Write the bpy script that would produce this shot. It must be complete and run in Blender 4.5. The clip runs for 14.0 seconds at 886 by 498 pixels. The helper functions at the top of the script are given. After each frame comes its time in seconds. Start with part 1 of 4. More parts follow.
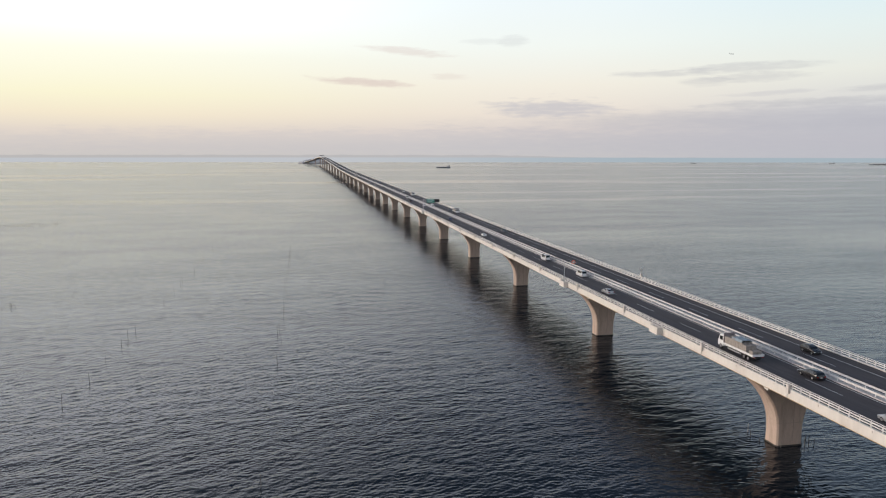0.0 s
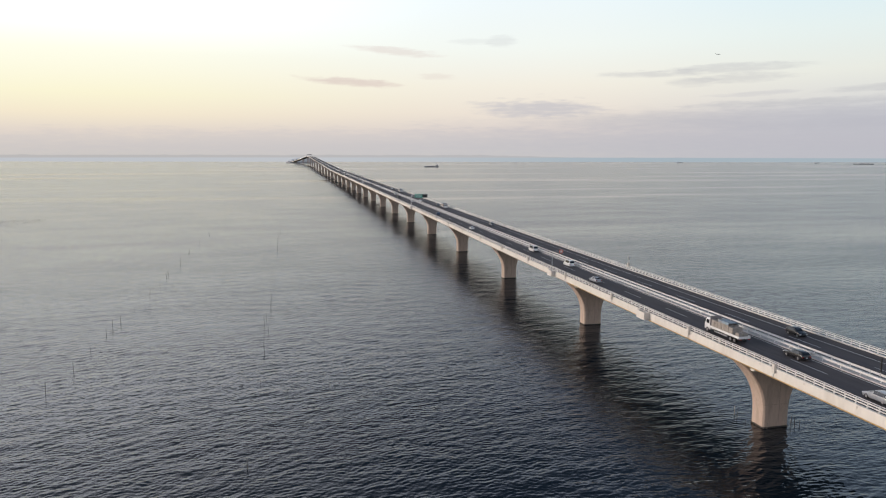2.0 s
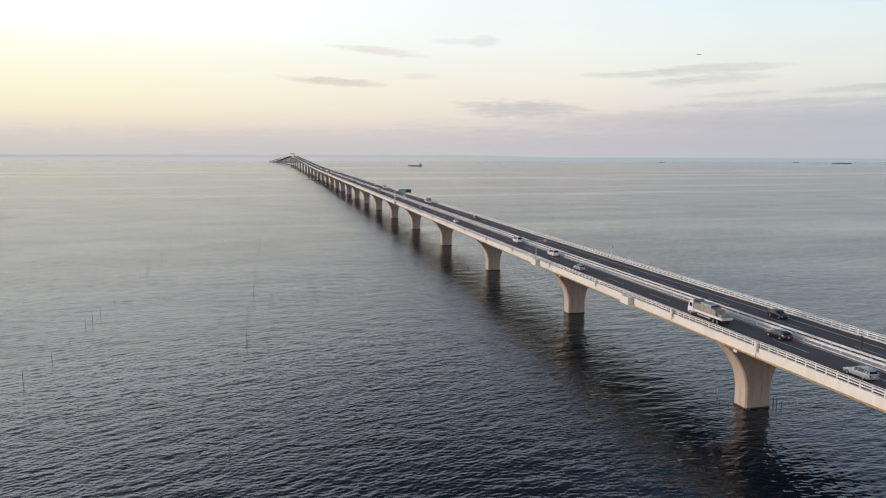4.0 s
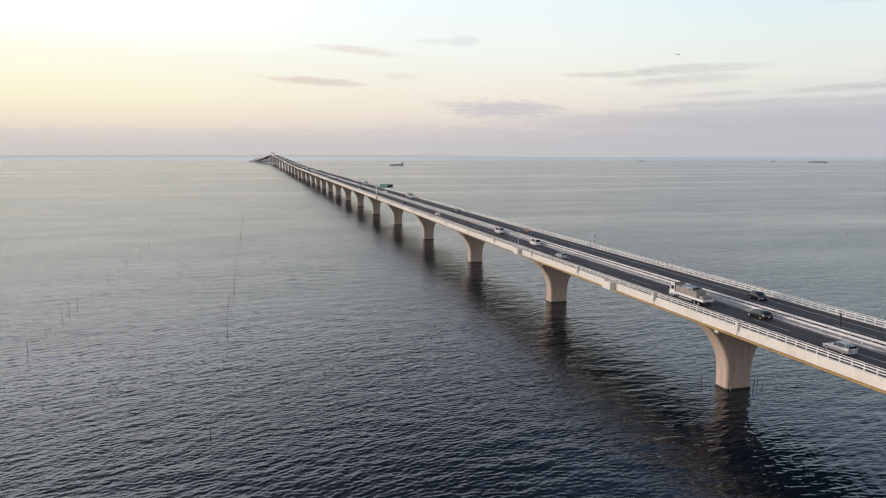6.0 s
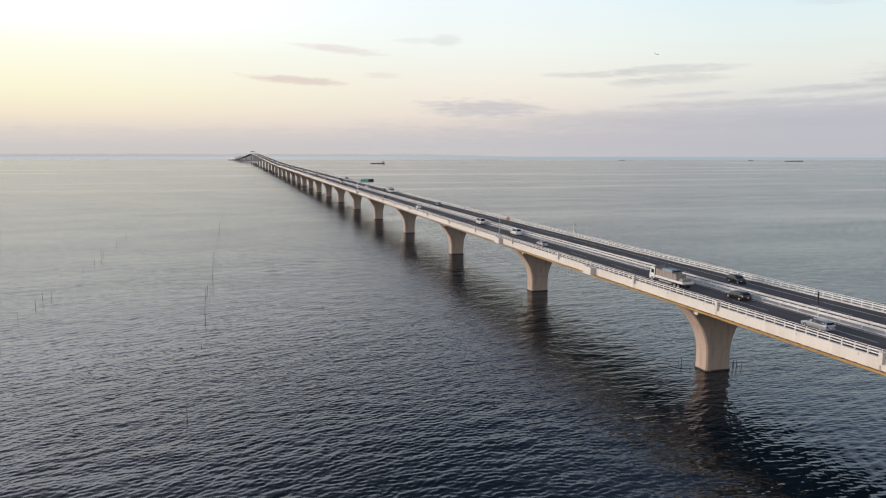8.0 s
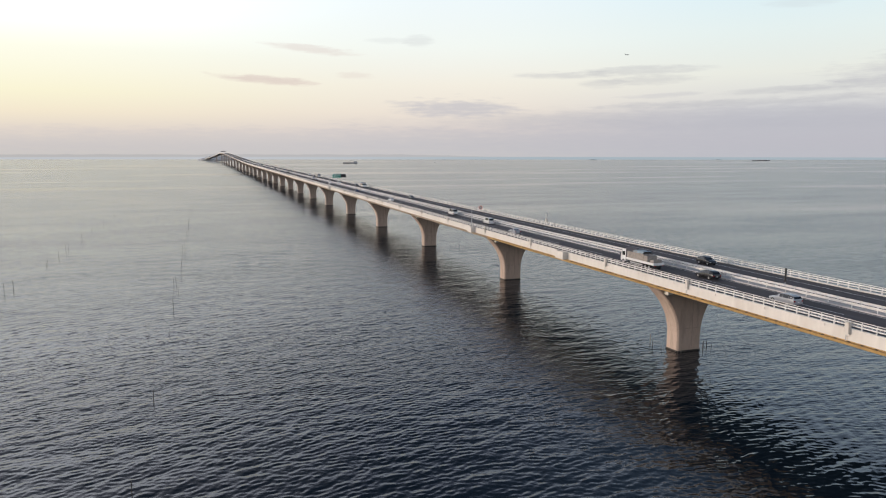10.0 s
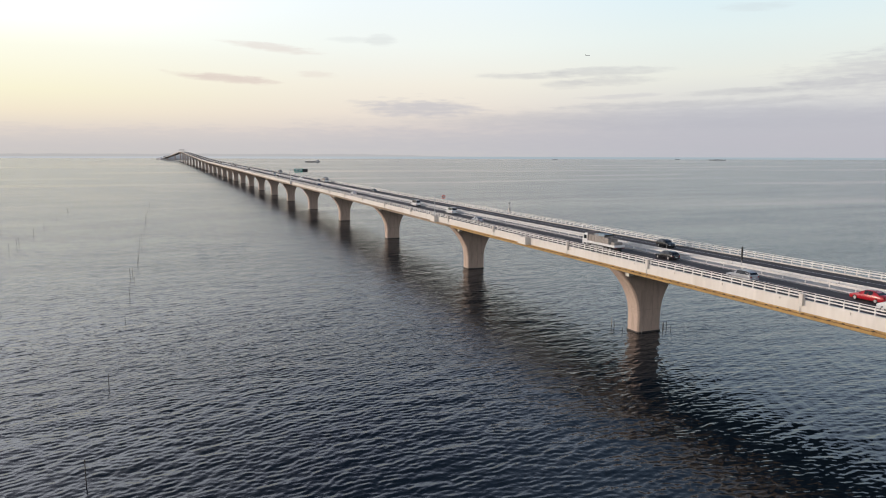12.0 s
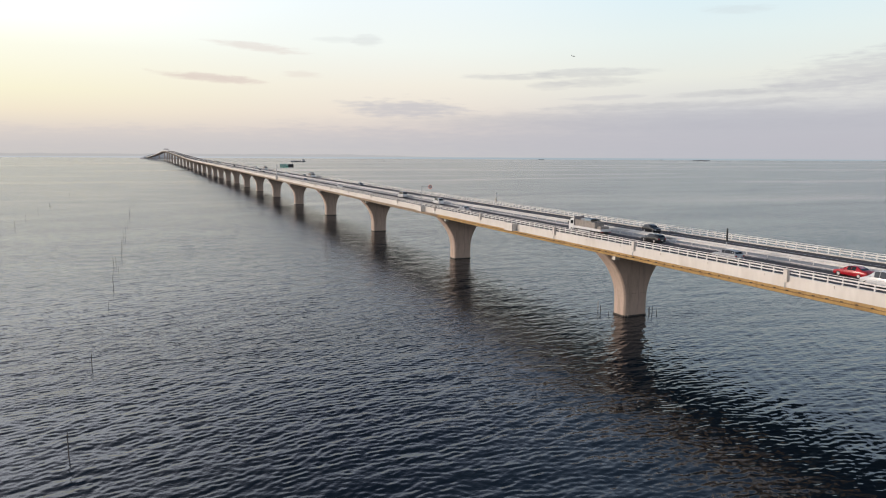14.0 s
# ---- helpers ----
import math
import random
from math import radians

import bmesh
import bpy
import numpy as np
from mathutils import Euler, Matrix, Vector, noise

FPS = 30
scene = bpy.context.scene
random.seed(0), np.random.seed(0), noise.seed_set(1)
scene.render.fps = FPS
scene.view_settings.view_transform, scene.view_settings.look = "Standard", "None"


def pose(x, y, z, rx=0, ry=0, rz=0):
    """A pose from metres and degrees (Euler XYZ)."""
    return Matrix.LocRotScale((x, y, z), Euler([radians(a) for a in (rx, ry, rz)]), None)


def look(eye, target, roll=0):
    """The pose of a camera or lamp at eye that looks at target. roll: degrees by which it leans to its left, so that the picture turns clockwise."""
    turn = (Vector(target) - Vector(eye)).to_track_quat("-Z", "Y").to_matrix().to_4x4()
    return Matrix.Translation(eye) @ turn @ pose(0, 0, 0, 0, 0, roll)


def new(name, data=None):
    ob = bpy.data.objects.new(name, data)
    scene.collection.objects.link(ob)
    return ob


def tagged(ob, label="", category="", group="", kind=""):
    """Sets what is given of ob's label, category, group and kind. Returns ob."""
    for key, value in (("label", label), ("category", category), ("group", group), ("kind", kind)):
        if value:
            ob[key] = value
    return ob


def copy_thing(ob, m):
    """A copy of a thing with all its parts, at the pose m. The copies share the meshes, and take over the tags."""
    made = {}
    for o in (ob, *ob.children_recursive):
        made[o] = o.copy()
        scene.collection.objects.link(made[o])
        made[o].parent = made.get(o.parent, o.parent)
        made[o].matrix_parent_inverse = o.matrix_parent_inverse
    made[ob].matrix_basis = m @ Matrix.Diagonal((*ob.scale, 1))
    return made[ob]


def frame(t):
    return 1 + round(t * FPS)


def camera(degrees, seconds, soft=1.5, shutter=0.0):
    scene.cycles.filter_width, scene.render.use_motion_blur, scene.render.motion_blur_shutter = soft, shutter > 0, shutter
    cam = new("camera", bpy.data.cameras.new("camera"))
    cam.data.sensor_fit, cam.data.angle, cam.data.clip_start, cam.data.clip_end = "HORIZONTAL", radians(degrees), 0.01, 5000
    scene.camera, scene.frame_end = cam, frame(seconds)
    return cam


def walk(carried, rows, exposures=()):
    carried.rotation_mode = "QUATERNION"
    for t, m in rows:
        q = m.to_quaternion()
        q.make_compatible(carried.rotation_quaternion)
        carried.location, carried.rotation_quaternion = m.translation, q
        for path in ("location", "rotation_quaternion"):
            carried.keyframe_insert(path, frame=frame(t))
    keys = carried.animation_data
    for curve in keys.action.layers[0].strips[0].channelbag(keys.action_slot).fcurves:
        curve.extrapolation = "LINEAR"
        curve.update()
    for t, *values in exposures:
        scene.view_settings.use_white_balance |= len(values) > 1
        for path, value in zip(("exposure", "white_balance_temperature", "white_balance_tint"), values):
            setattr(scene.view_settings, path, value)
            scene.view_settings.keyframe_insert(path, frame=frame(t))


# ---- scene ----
PATH = [
    (0.0, pose(-86.12, -108.45, 52.88, 82.286, -0.037, -11.295)),
    (0.5, pose(-86.08, -108.54, 52.12, 82.306, -0.091, -11.417)),
    (1.0, pose(-86.03, -108.61, 51.33, 82.290, -0.064, -11.635)),
    (1.5, pose(-86.00, -108.62, 50.55, 82.298, -0.074, -11.908)),
    (2.0, pose(-86.00, -108.58, 49.76, 82.289, -0.054, -12.261)),
    (2.5, pose(-85.99, -108.55, 48.99, 82.289, -0.099, -12.555)),
    (3.0, pose(-86.00, -108.53, 48.19, 82.280, -0.060, -12.920)),
    (5.5, pose(-86.04, -108.42, 44.22, 82.273, -0.069, -14.703)),
    (6.0, pose(-86.08, -108.35, 43.47, 82.266, 0.008, -15.111)),
    (6.5, pose(-86.07, -108.25, 42.79, 82.317, -0.085, -15.319)),
    (7.0, pose(-86.00, -108.15, 42.01, 82.239, -0.048, -15.857)),
    (7.5, pose(-85.88, -108.08, 41.23, 82.343, -0.238, -15.933)),
    (8.0, pose(-85.79, -108.03, 40.33, 82.222, -0.059, -16.638)),
    (10.5, pose(-85.41, -107.75, 36.11, 82.271, -0.083, -19.514)),
    (11.0, pose(-85.37, -107.70, 35.29, 82.254, -0.086, -20.344)),
    (11.5, pose(-85.33, -107.76, 34.52, 82.257, -0.132, -21.054)),
    (12.0, pose(-85.36, -107.86, 33.80, 82.227, -0.110, -21.871)),
    (12.5, pose(-85.41, -107.91, 33.13, 82.240, -0.118, -22.454)),
    (13.0, pose(-85.44, -107.97, 32.39, 82.282, -0.164, -22.703)),
    (13.5, pose(-85.49, -108.00, 31.51, 82.244, -0.157, -22.863)),
    (14.0, pose(-85.55, -108.03, 30.65, 82.277, -0.256, -22.990)),
]
cam = camera(65.03, 14.0, soft=1.1)
walk(cam, PATH)

# ---------------------------------------------------------------- sky and sun
SUN_AZ = -64.0     # degrees from the bridge's axis, towards the open sea
SUN_EL = 5.0


def sky_world():
    world = bpy.data.worlds.new("dusk_sky")
    scene.world = world
    world.use_nodes = True
    nt = world.node_tree
    nt.nodes.clear()

    def node(kind, **kw):
        nd = nt.nodes.new(kind)
        for key, value in kw.items():
            if key == "op":
                nd.operation = value
            elif key == "blend":
                nd.blend_type = value
        return nd

    def wire(src, dst):
        nt.links.new(src, dst)

    def calc(op, a, b=None, c=None, clamp=False):
        nd = node("ShaderNodeMath", op=op)
        nd.use_clamp = clamp
        for i, val in enumerate((a, b, c)):
            if val is None:
                continue
            if isinstance(val, (int, float)):
                nd.inputs[i].default_value = val
            else:
                wire(val, nd.inputs[i])
        return nd.outputs[0]

    def step(val, lo, hi):
        nd = node("ShaderNodeMapRange")
        nd.interpolation_type = "SMOOTHSTEP"
        wire(val, nd.inputs["Value"])
        nd.inputs["From Min"].default_value, nd.inputs["From Max"].default_value = lo, hi
        return nd.outputs["Result"]

    def mix(fac, a, b, blend="MIX"):
        nd = node("ShaderNodeMix", blend=blend)
        nd.data_type = "RGBA"
        if isinstance(fac, (int, float)):
            nd.inputs["Factor"].default_value = fac
        else:
            wire(fac, nd.inputs["Factor"])
        for sock, val in ((nd.inputs[6], a), (nd.inputs[7], b)):
            if isinstance(val, tuple):
                sock.default_value = (*val, 1)
            else:
                wire(val, sock)
        return nd.outputs[2]

    def lin(r, g, b):
        return tuple((c / 255) ** 2.2 for c in (r, g, b))

    coord = node("ShaderNodeTexCoord")
    sep = node("ShaderNodeSeparateXYZ")
    wire(coord.outputs["Generated"], sep.inputs[0])
    el = calc("MULTIPLY", calc("ARCSINE", sep.outputs[2]), 57.2958)
    az = calc("MULTIPLY", calc("ARCTAN2", sep.outputs[0], sep.outputs[1]), 57.2958)

    def ramp(stops):
        """Colours by elevation, from -2 to 90 degrees (squeezed towards the horizon)."""
        nd = node("ShaderNodeValToRGB")
        wire(calc("POWER", calc("DIVIDE", calc("MAXIMUM", calc("ADD", el, 2), 0), 92), 0.5), nd.inputs[0])
        els = nd.color_ramp.elements
        els[0].position, els[0].color = ((stops[0][0] + 2) / 92) ** 0.5, (*stops[0][1], 1)
        els[1].position, els[1].color = ((stops[-1][0] + 2) / 92) ** 0.5, (*stops[-1][1], 1)
        for e, col in stops[1:-1]:
            s = els.new(((e + 2) / 92) ** 0.5)
            s.color = (*col, 1)
        return nd.outputs[0]

    glow = ramp([(-0.3, lin(205, 198, 194)), (0.6, lin(214, 203, 197)), (1.8, lin(232, 216, 203)), (3.0, lin(250, 233, 206)), (4.5, lin(257, 247, 213)),
                 (7.5, lin(262, 257, 236)), (12.5, lin(288, 289, 294)), (18, lin(362, 360, 372)), (28, lin(214, 212, 224)), (45, lin(96, 98, 112)), (90, lin(100, 116, 142))])
    middle = ramp([(-0.3, lin(203, 197, 196)), (0.8, lin(209, 201, 199)), (2.0, lin(226, 212, 205)), (3.4, lin(242, 227, 213)), (5.5, lin(249, 239, 224)),
                   (8.5, lin(249, 250, 243)), (12.8, lin(244, 251, 254)), (17.5, lin(252, 259, 282)), (23, lin(144, 152, 176)), (30, lin(72, 80, 98)), (46, lin(36, 44, 60)), (90, lin(100, 116, 142))])
    cool = ramp([(-0.3, lin(196, 194, 199)), (1.0, lin(203, 198, 203)), (2.6, lin(209, 206, 210)), (4.2, lin(225, 221, 217)), (6.0, lin(238, 236, 226)),
                 (9, lin(234, 242, 239)), (12.8, lin(222, 241, 249)), (17, lin(224, 244, 270)), (23, lin(172, 190, 216)), (30, lin(122, 140, 168)), (45, lin(78, 96, 124)), (90, lin(100, 116, 142))])
    col = mix(step(az, -18, 20), glow, middle)
    col = mix(step(az, 18, 46), col, cool)
    # the side away from the sunset is dimmer and bluer
    away = calc("ABSOLUTE", calc("SUBTRACT", az, 10))
    col = mix(step(away, 60, 150), col, mix(1.0, col, (0.78, 0.77, 0.79), "MULTIPLY"))
    # what the clear air adds overhead
    nishita = node("ShaderNodeTexSky")
    nishita.sky_type = "NISHITA"
    nishita.sun_disc = False
    nishita.sun_elevation, nishita.sun_rotation = radians(SUN_EL), radians(SUN_AZ)
    col = mix(calc("MULTIPLY", step(el, 14, 60), 0.06), col, nishita.outputs[0], "ADD")

    # clouds: thin streaks, broken by noise
    warp = node("ShaderNodeCombineXYZ")
    wire(calc("MULTIPLY", az, 0.22), warp.inputs[0])
    wire(calc("MULTIPLY", el, 1.3), warp.inputs[1])
    tex = node("ShaderNodeTexNoise")
    tex.inputs["Scale"].default_value, tex.inputs["Detail"].default_value, tex.inputs["Roughness"].default_value = 1.0, 6.0, 0.62
    wire(warp.outputs[0], tex.inputs["Vector"])
    rag = calc("SUBTRACT", tex.outputs[0], 0.5)
    fine = node("ShaderNodeTexNoise")
    fine.inputs["Scale"].default_value, fine.inputs["Detail"].default_value = 3.4, 5.0
    wire(warp.outputs[0], fine.inputs["Vector"])
    rag2 = calc("SUBTRACT", fine.outputs[0], 0.5)

    PINK, GREY, LILAC, BANK = lin(218, 194, 188), lin(192, 189, 193), lin(194, 190, 197), lin(184, 181, 189)

    def cloud(a0, e0, hw, hh, tilt, dens, under):
        torn = 0.3 if under is BANK else 1.0
        hw, hh = hw * 1.15, hh * 1.25
        da = calc("SUBTRACT", az, a0)
        u = calc("DIVIDE", da, hw)
        v = calc("DIVIDE", calc("SUBTRACT", calc("SUBTRACT", el, e0), calc("MULTIPLY", da, tilt)), hh)
        v = calc("ADD", v, calc("MULTIPLY", rag, 1.6 * torn))
        d = calc("ADD", calc("MULTIPLY", u, u), calc("MULTIPLY", v, v))
        d = calc("ADD", d, calc("ADD", calc("MULTIPLY", rag, 1.5 * torn), calc("MULTIPLY", rag2, 1.9 * torn)))
        m = calc("MULTIPLY", step(d, 1.5, -0.1), dens * 0.85)
        return m, under

    for spec in ((60.0, 1.4, 40.0, 2.1, 0.0, 0.7, BANK), (42.0, 2.7, 19.0, 0.7, 0.0, 0.4, BANK), (12.0, 1.0, 36.0, 0.9, 0.0, 0.3, LILAC),
                 (4.6, 5.75, 3.4, 0.26, -0.07, 0.7, PINK), (8.4, 8.15, 3.2, 0.26, -0.09, 0.45, PINK), (16.9, 8.9, 1.1, 0.36, 0.03, 0.3, GREY),
                 (14.5, 8.9, 1.6, 0.2, 0.0, 0.2, GREY), (20.0, 3.7, 4.6, 0.62, 0.0, 0.8, LILAC), (11.7, 6.2, 1.4, 0.22, -0.02, 0.28, PINK),
                 (28.6, 6.2, 3.4, 0.22, 0.0, 0.5, GREY), (34.6, 6.4, 4.4, 0.28, 0.015, 0.5, GREY), (35.0, 5.7, 3.2, 0.3, 0.01, 0.45, GREY),
                 (31.6, 5.5, 1.6, 0.3, 0.0, 0.4, GREY), (36.0, 4.5, 2.6, 0.16, 0.03, 0.4, LILAC), (41.0, 3.85, 8.5, 0.24, 0.02, 0.55, GREY),
                 (44.5, 4.7, 4.0, 0.2, 0.05, 0.5, GREY), (50.0, 5.0, 5.0, 0.32, 0.09, 0.5, GREY), (58.0, 5.9, 9.0, 1.3, 0.04, 0.6, LILAC),
                 (45.0, 10.6, 2.2, 0.3, -0.05, 0.2, GREY)):
        m, under = cloud(*spec)
        col = mix(m, col, under)

    # far shore: a hazy strip of low land and the last of the sea below it
    coast = node("ShaderNodeTexNoise")
    coast.noise_dimensions = "1D"
    coast.inputs["Scale"].default_value, coast.inputs["Detail"].default_value = 0.5, 5.0
    wire(az, coast.inputs["W"])
    top = calc("SUBTRACT", calc("MULTIPLY", coast.outputs[0], 0.18), calc("MULTIPLY", step(az, 14, 26), 0.22))
    top = calc("SUBTRACT", top, 0.12)
    land = calc("SUBTRACT", 1.0, step(calc("SUBTRACT", el, top), -0.03, 0.06))
    col = mix(calc("MULTIPLY", land, 0.45), col, lin(168, 166, 168))
    sea = calc("SUBTRACT", 1.0, step(el, -0.25, -0.17))
    col = mix(sea, col, mix(step(az, 0, 30), lin(196, 196, 200), lin(170, 181, 189)))

    col = mix(1.0, col, (0.95, 0.985, 1.0), "MULTIPLY")
    back = node("ShaderNodeBackground")
    wire(col, back.inputs[0])
    back.inputs[1].default_value = 1.0
    out = node("ShaderNodeOutputWorld")
    wire(back.outputs[0], out.inputs[0])


sky_world()
sun = new("sun", bpy.data.lights.new("sun", "SUN"))
sun.data.energy, sun.data.angle, sun.data.color = 2.6, radians(20), (1.0, 0.82, 0.68)
sx, sy = math.sin(radians(SUN_AZ)), math.cos(radians(SUN_AZ))
sun.matrix_world = look((sx * 900, sy * 900, 900 * math.tan(radians(SUN_EL)) + 20), (0, 0, 20))


# ---------------------------------------------------------------- materials
def mat(name, col, rough=0.6, metal=0.0, scale=1.0, vary=0.15, bump=0.0, stain=None, stain_amount=0.0, stretch=(1, 1, 1), emit=None):
    """Paint or stone: base colour with coarse and fine variation, and a little relief."""
    m = bpy.data.materials.new(name)
    m.use_nodes = True
    nt = m.node_tree
    bsdf = nt.nodes["Principled BSDF"]
    bsdf.inputs["Metallic"].default_value = metal
    coord = nt.nodes.new("ShaderNodeTexCoord")
    mp = nt.nodes.new("ShaderNodeMapping")
    mp.inputs["Scale"].default_value = stretch
    nt.links.new(coord.outputs["Object"], mp.inputs[0])
    coarse, fine = nt.nodes.new("ShaderNodeTexNoise"), nt.nodes.new("ShaderNodeTexNoise")
    coarse.inputs["Scale"].default_value, coarse.inputs["Detail"].default_value = scale * 0.35, 4
    fine.inputs["Scale"].default_value, fine.inputs["Detail"].default_value = scale * 6, 5
    for tex in (coarse, fine):
        nt.links.new(mp.outputs[0], tex.inputs["Vector"])
    both = nt.nodes.new("ShaderNodeMath")
    both.operation = "ADD"
    nt.links.new(coarse.outputs[0], both.inputs[0])
    nt.links.new(fine.outputs[0], both.inputs[1])
    ramp = nt.nodes.new("ShaderNodeMapRange")
    ramp.inputs["From Min"].default_value, ramp.inputs["From Max"].default_value = 0.7, 1.3
    ramp.inputs["To Min"].default_value, ramp.inputs["To Max"].default_value = 1 - vary, 1 + vary
    nt.links.new(both.outputs[0], ramp.inputs["Value"])
    mul = nt.nodes.new("ShaderNodeVectorMath")
    mul.operation = "SCALE"
    mul.inputs[0].default_value = col
    nt.links.new(ramp.outputs[0], mul.inputs["Scale"])
    src = mul.outputs[0]
    if stain:
        tex = nt.nodes.new("ShaderNodeTexNoise")
        tex.inputs["Scale"].default_value, tex.inputs["Detail"].default_value = scale * 1.1, 7
        nt.links.new(mp.outputs[0], tex.inputs["Vector"])
        lim = nt.nodes.new("ShaderNodeMapRange")
        lim.inputs["From Min"].default_value, lim.inputs["From Max"].default_value = 0.5, 0.72
        lim.inputs["To Max"].default_value = stain_amount
        nt.links.new(tex.outputs[0], lim.inputs["Value"])
        mx = nt.nodes.new("ShaderNodeMix")
        mx.data_type = "RGBA"
        nt.links.new(lim.outputs[0], mx.inputs["Factor"])
        nt.links.new(src, mx.inputs[6])
        mx.inputs[7].default_value = (*stain, 1)
        src = mx.outputs[2]
    nt.links.new(src, bsdf.inputs["Base Color"])
    rr = nt.nodes.new("ShaderNodeMapRange")
    rr.inputs["To Min"].default_value, rr.inputs["To Max"].default_value = max(rough - 0.08, 0.02), min(rough + 0.08, 1)
    nt.links.new(fine.outputs[0], rr.inputs["Value"])
    nt.links.new(rr.outputs[0], bsdf.inputs["Roughness"])
    if bump:
        bp = nt.nodes.new("ShaderNodeBump")
        bp.inputs["Strength"].default_value, bp.inputs["Distance"].default_value = bump, 0.03
        nt.links.new(fine.outputs[0], bp.inputs["Height"])
        nt.links.new(bp.outputs[0], bsdf.inputs["Normal"])
    if emit:
        bsdf.inputs["Emission Color"].default_value = (*emit[0], 1)
        bsdf.inputs["Emission Strength"].default_value = emit[1]
    return m


def water_material():
    m = bpy.data.materials.new("sea_water")
    m.use_nodes = True
    nt = m.node_tree
    bsdf = nt.nodes["Principled BSDF"]
    bsdf.inputs["IOR"].default_value = 1.333
    bsdf.inputs["Specular Tint"].default_value = (0.925, 0.95, 1.0, 1)
    coord = nt.nodes.new("ShaderNodeTexCoord")

    def noise_at(scale, stretch, detail, rough=0.55, turn=0.0):
        mp = nt.nodes.new("ShaderNodeMapping")
        mp.inputs["Scale"].default_value = stretch
        mp.inputs["Rotation"].default_value = (0, 0, radians(turn))
        nt.links.new(coord.outputs["Object"], mp.inputs[0])
        tex = nt.nodes.new("ShaderNodeTexNoise")
        tex.inputs["Scale"].default_value, tex.inputs["Detail"].default_value, tex.inputs["Roughness"].default_value = scale, detail, rough
        nt.links.new(mp.outputs[0], tex.inputs["Vector"])
        return tex.outputs[0]

    def calc(op, a, b):
        nd = nt.nodes.new("ShaderNodeMath")
        nd.operation = op
        for i, val in enumerate((a, b)):
            if isinstance(val, (int, float)):
                nd.inputs[i].default_value = val
            else:
                nt.links.new(val, nd.inputs[i])
        return nd.outputs[0]

    def span(val, lo, hi, a, b):
        nd = nt.nodes.new("ShaderNodeMapRange")
        nd.interpolation_type = "SMOOTHSTEP"
        nt.links.new(val, nd.inputs["Value"])
        for key, v in (("From Min", lo), ("From Max", hi), ("To Min", a), ("To Max", b)):
            nd.inputs[key].default_value = v
        return nd.outputs[0]

    # slicks: calm streaks that lie across the bay
    slick = noise_at(0.0055, (0.16, 1.0, 1), 3, 0.5, 6)
    ruffled = span(slick, 0.5, 0.66, 1.0, 0.35)
    gust = span(noise_at(0.03, (0.4, 1.0, 1), 4, 0.55, -12), 0.3, 0.7, 0.8, 1.2)
    patch = span(noise_at(0.5, (0.6, 1.0, 1), 3, 0.6, WIND + 4), 0.34, 0.66, 0.7, 1.3)
    gust = calc("MULTIPLY", gust, patch)
    ripple = calc("SUBTRACT", noise_at(3.1, (0.7, 1.0, 1), 2, 0.5, WIND + 10), 0.5)
    chop = calc("SUBTRACT", noise_at(1.6, (0.75, 1.0, 1), 2, 0.5, WIND), 0.5)
    short = calc("ADD", calc("MULTIPLY", ripple, RIPPLE), calc("MULTIPLY", chop, CHOP))
    high = calc("MULTIPLY", calc("MULTIPLY", short, ruffled), gust)
    bp = nt.nodes.new("ShaderNodeBump")
    bp.inputs["Strength"].default_value, bp.inputs["Distance"].default_value = 1.0, 1.0
    nt.links.new(high, bp.inputs["Height"])
    nt.links.new(bp.outputs[0], bsdf.inputs["Normal"])
    # the chop that is finer than the sheet's cells makes the surface rougher
    fine = nt.nodes.new("ShaderNodeAttribute")
    fine.attribute_name = "ruffle"
    slope = calc("MULTIPLY", calc("ADD", calc("MULTIPLY", fine.outputs["Fac"], 0.33), SMALL_SLOPE), calc("MULTIPLY", ruffled, gust))
    nt.links.new(calc("POWER", calc("MULTIPLY", slope, 1.1), 0.5), bsdf.inputs["Roughness"])
    mx = nt.nodes.new("ShaderNodeMix")
    mx.data_type = "RGBA"
    nt.links.new(span(noise_at(0.008, (1, 1, 1), 3), 0.35, 0.65, 0, 1), mx.inputs["Factor"])
    mx.inputs[6].default_value, mx.inputs[7].default_value = (0.007, 0.013, 0.020, 1), (0.009, 0.016, 0.023, 1)
    nt.links.new(mx.outputs[2], bsdf.inputs["Base Color"])
    return m


WIND = -10.0
RIPPLE, CHOP, SMALL_SLOPE = 0.025, 0.085, 0.007
SEA_COLUMNS = 780
# cells and cell size of a wave tile, shortest and longest wave, mean slope, how straight the crests run, seed, turn
SEA_BANDS = ((1024, 0.13, 0.65, 1.35, 0.08, 2, 1, 0), (512, 0.4, 1.5, 3.4, 0.045, 2, 2, 9), (512, 1.2, 4, 12, 0.018, 2, 5, -7))
WATER = water_material()
CONCRETE = mat("pier_concrete", (0.53, 0.41, 0.335), 0.85, scale=0.9, vary=0.10, bump=0.25, stain=(0.24, 0.19, 0.15), stain_amount=0.35, stretch=(1, 1, 0.25))
TIDE = mat("wet_tidal_concrete", (0.055, 0.045, 0.035), 0.55, scale=2.0, vary=0.3, bump=0.4)
GROOVE = mat("shadowed_joint", (0.43, 0.335, 0.275), 0.9, vary=0.2)
FASCIA = mat("fascia_white_paint", (0.74, 0.70, 0.645), 0.55, scale=0.5, vary=0.07, stain=(0.50, 0.43, 0.35), stain_amount=0.28, stretch=(1, 0.5, 0.12))
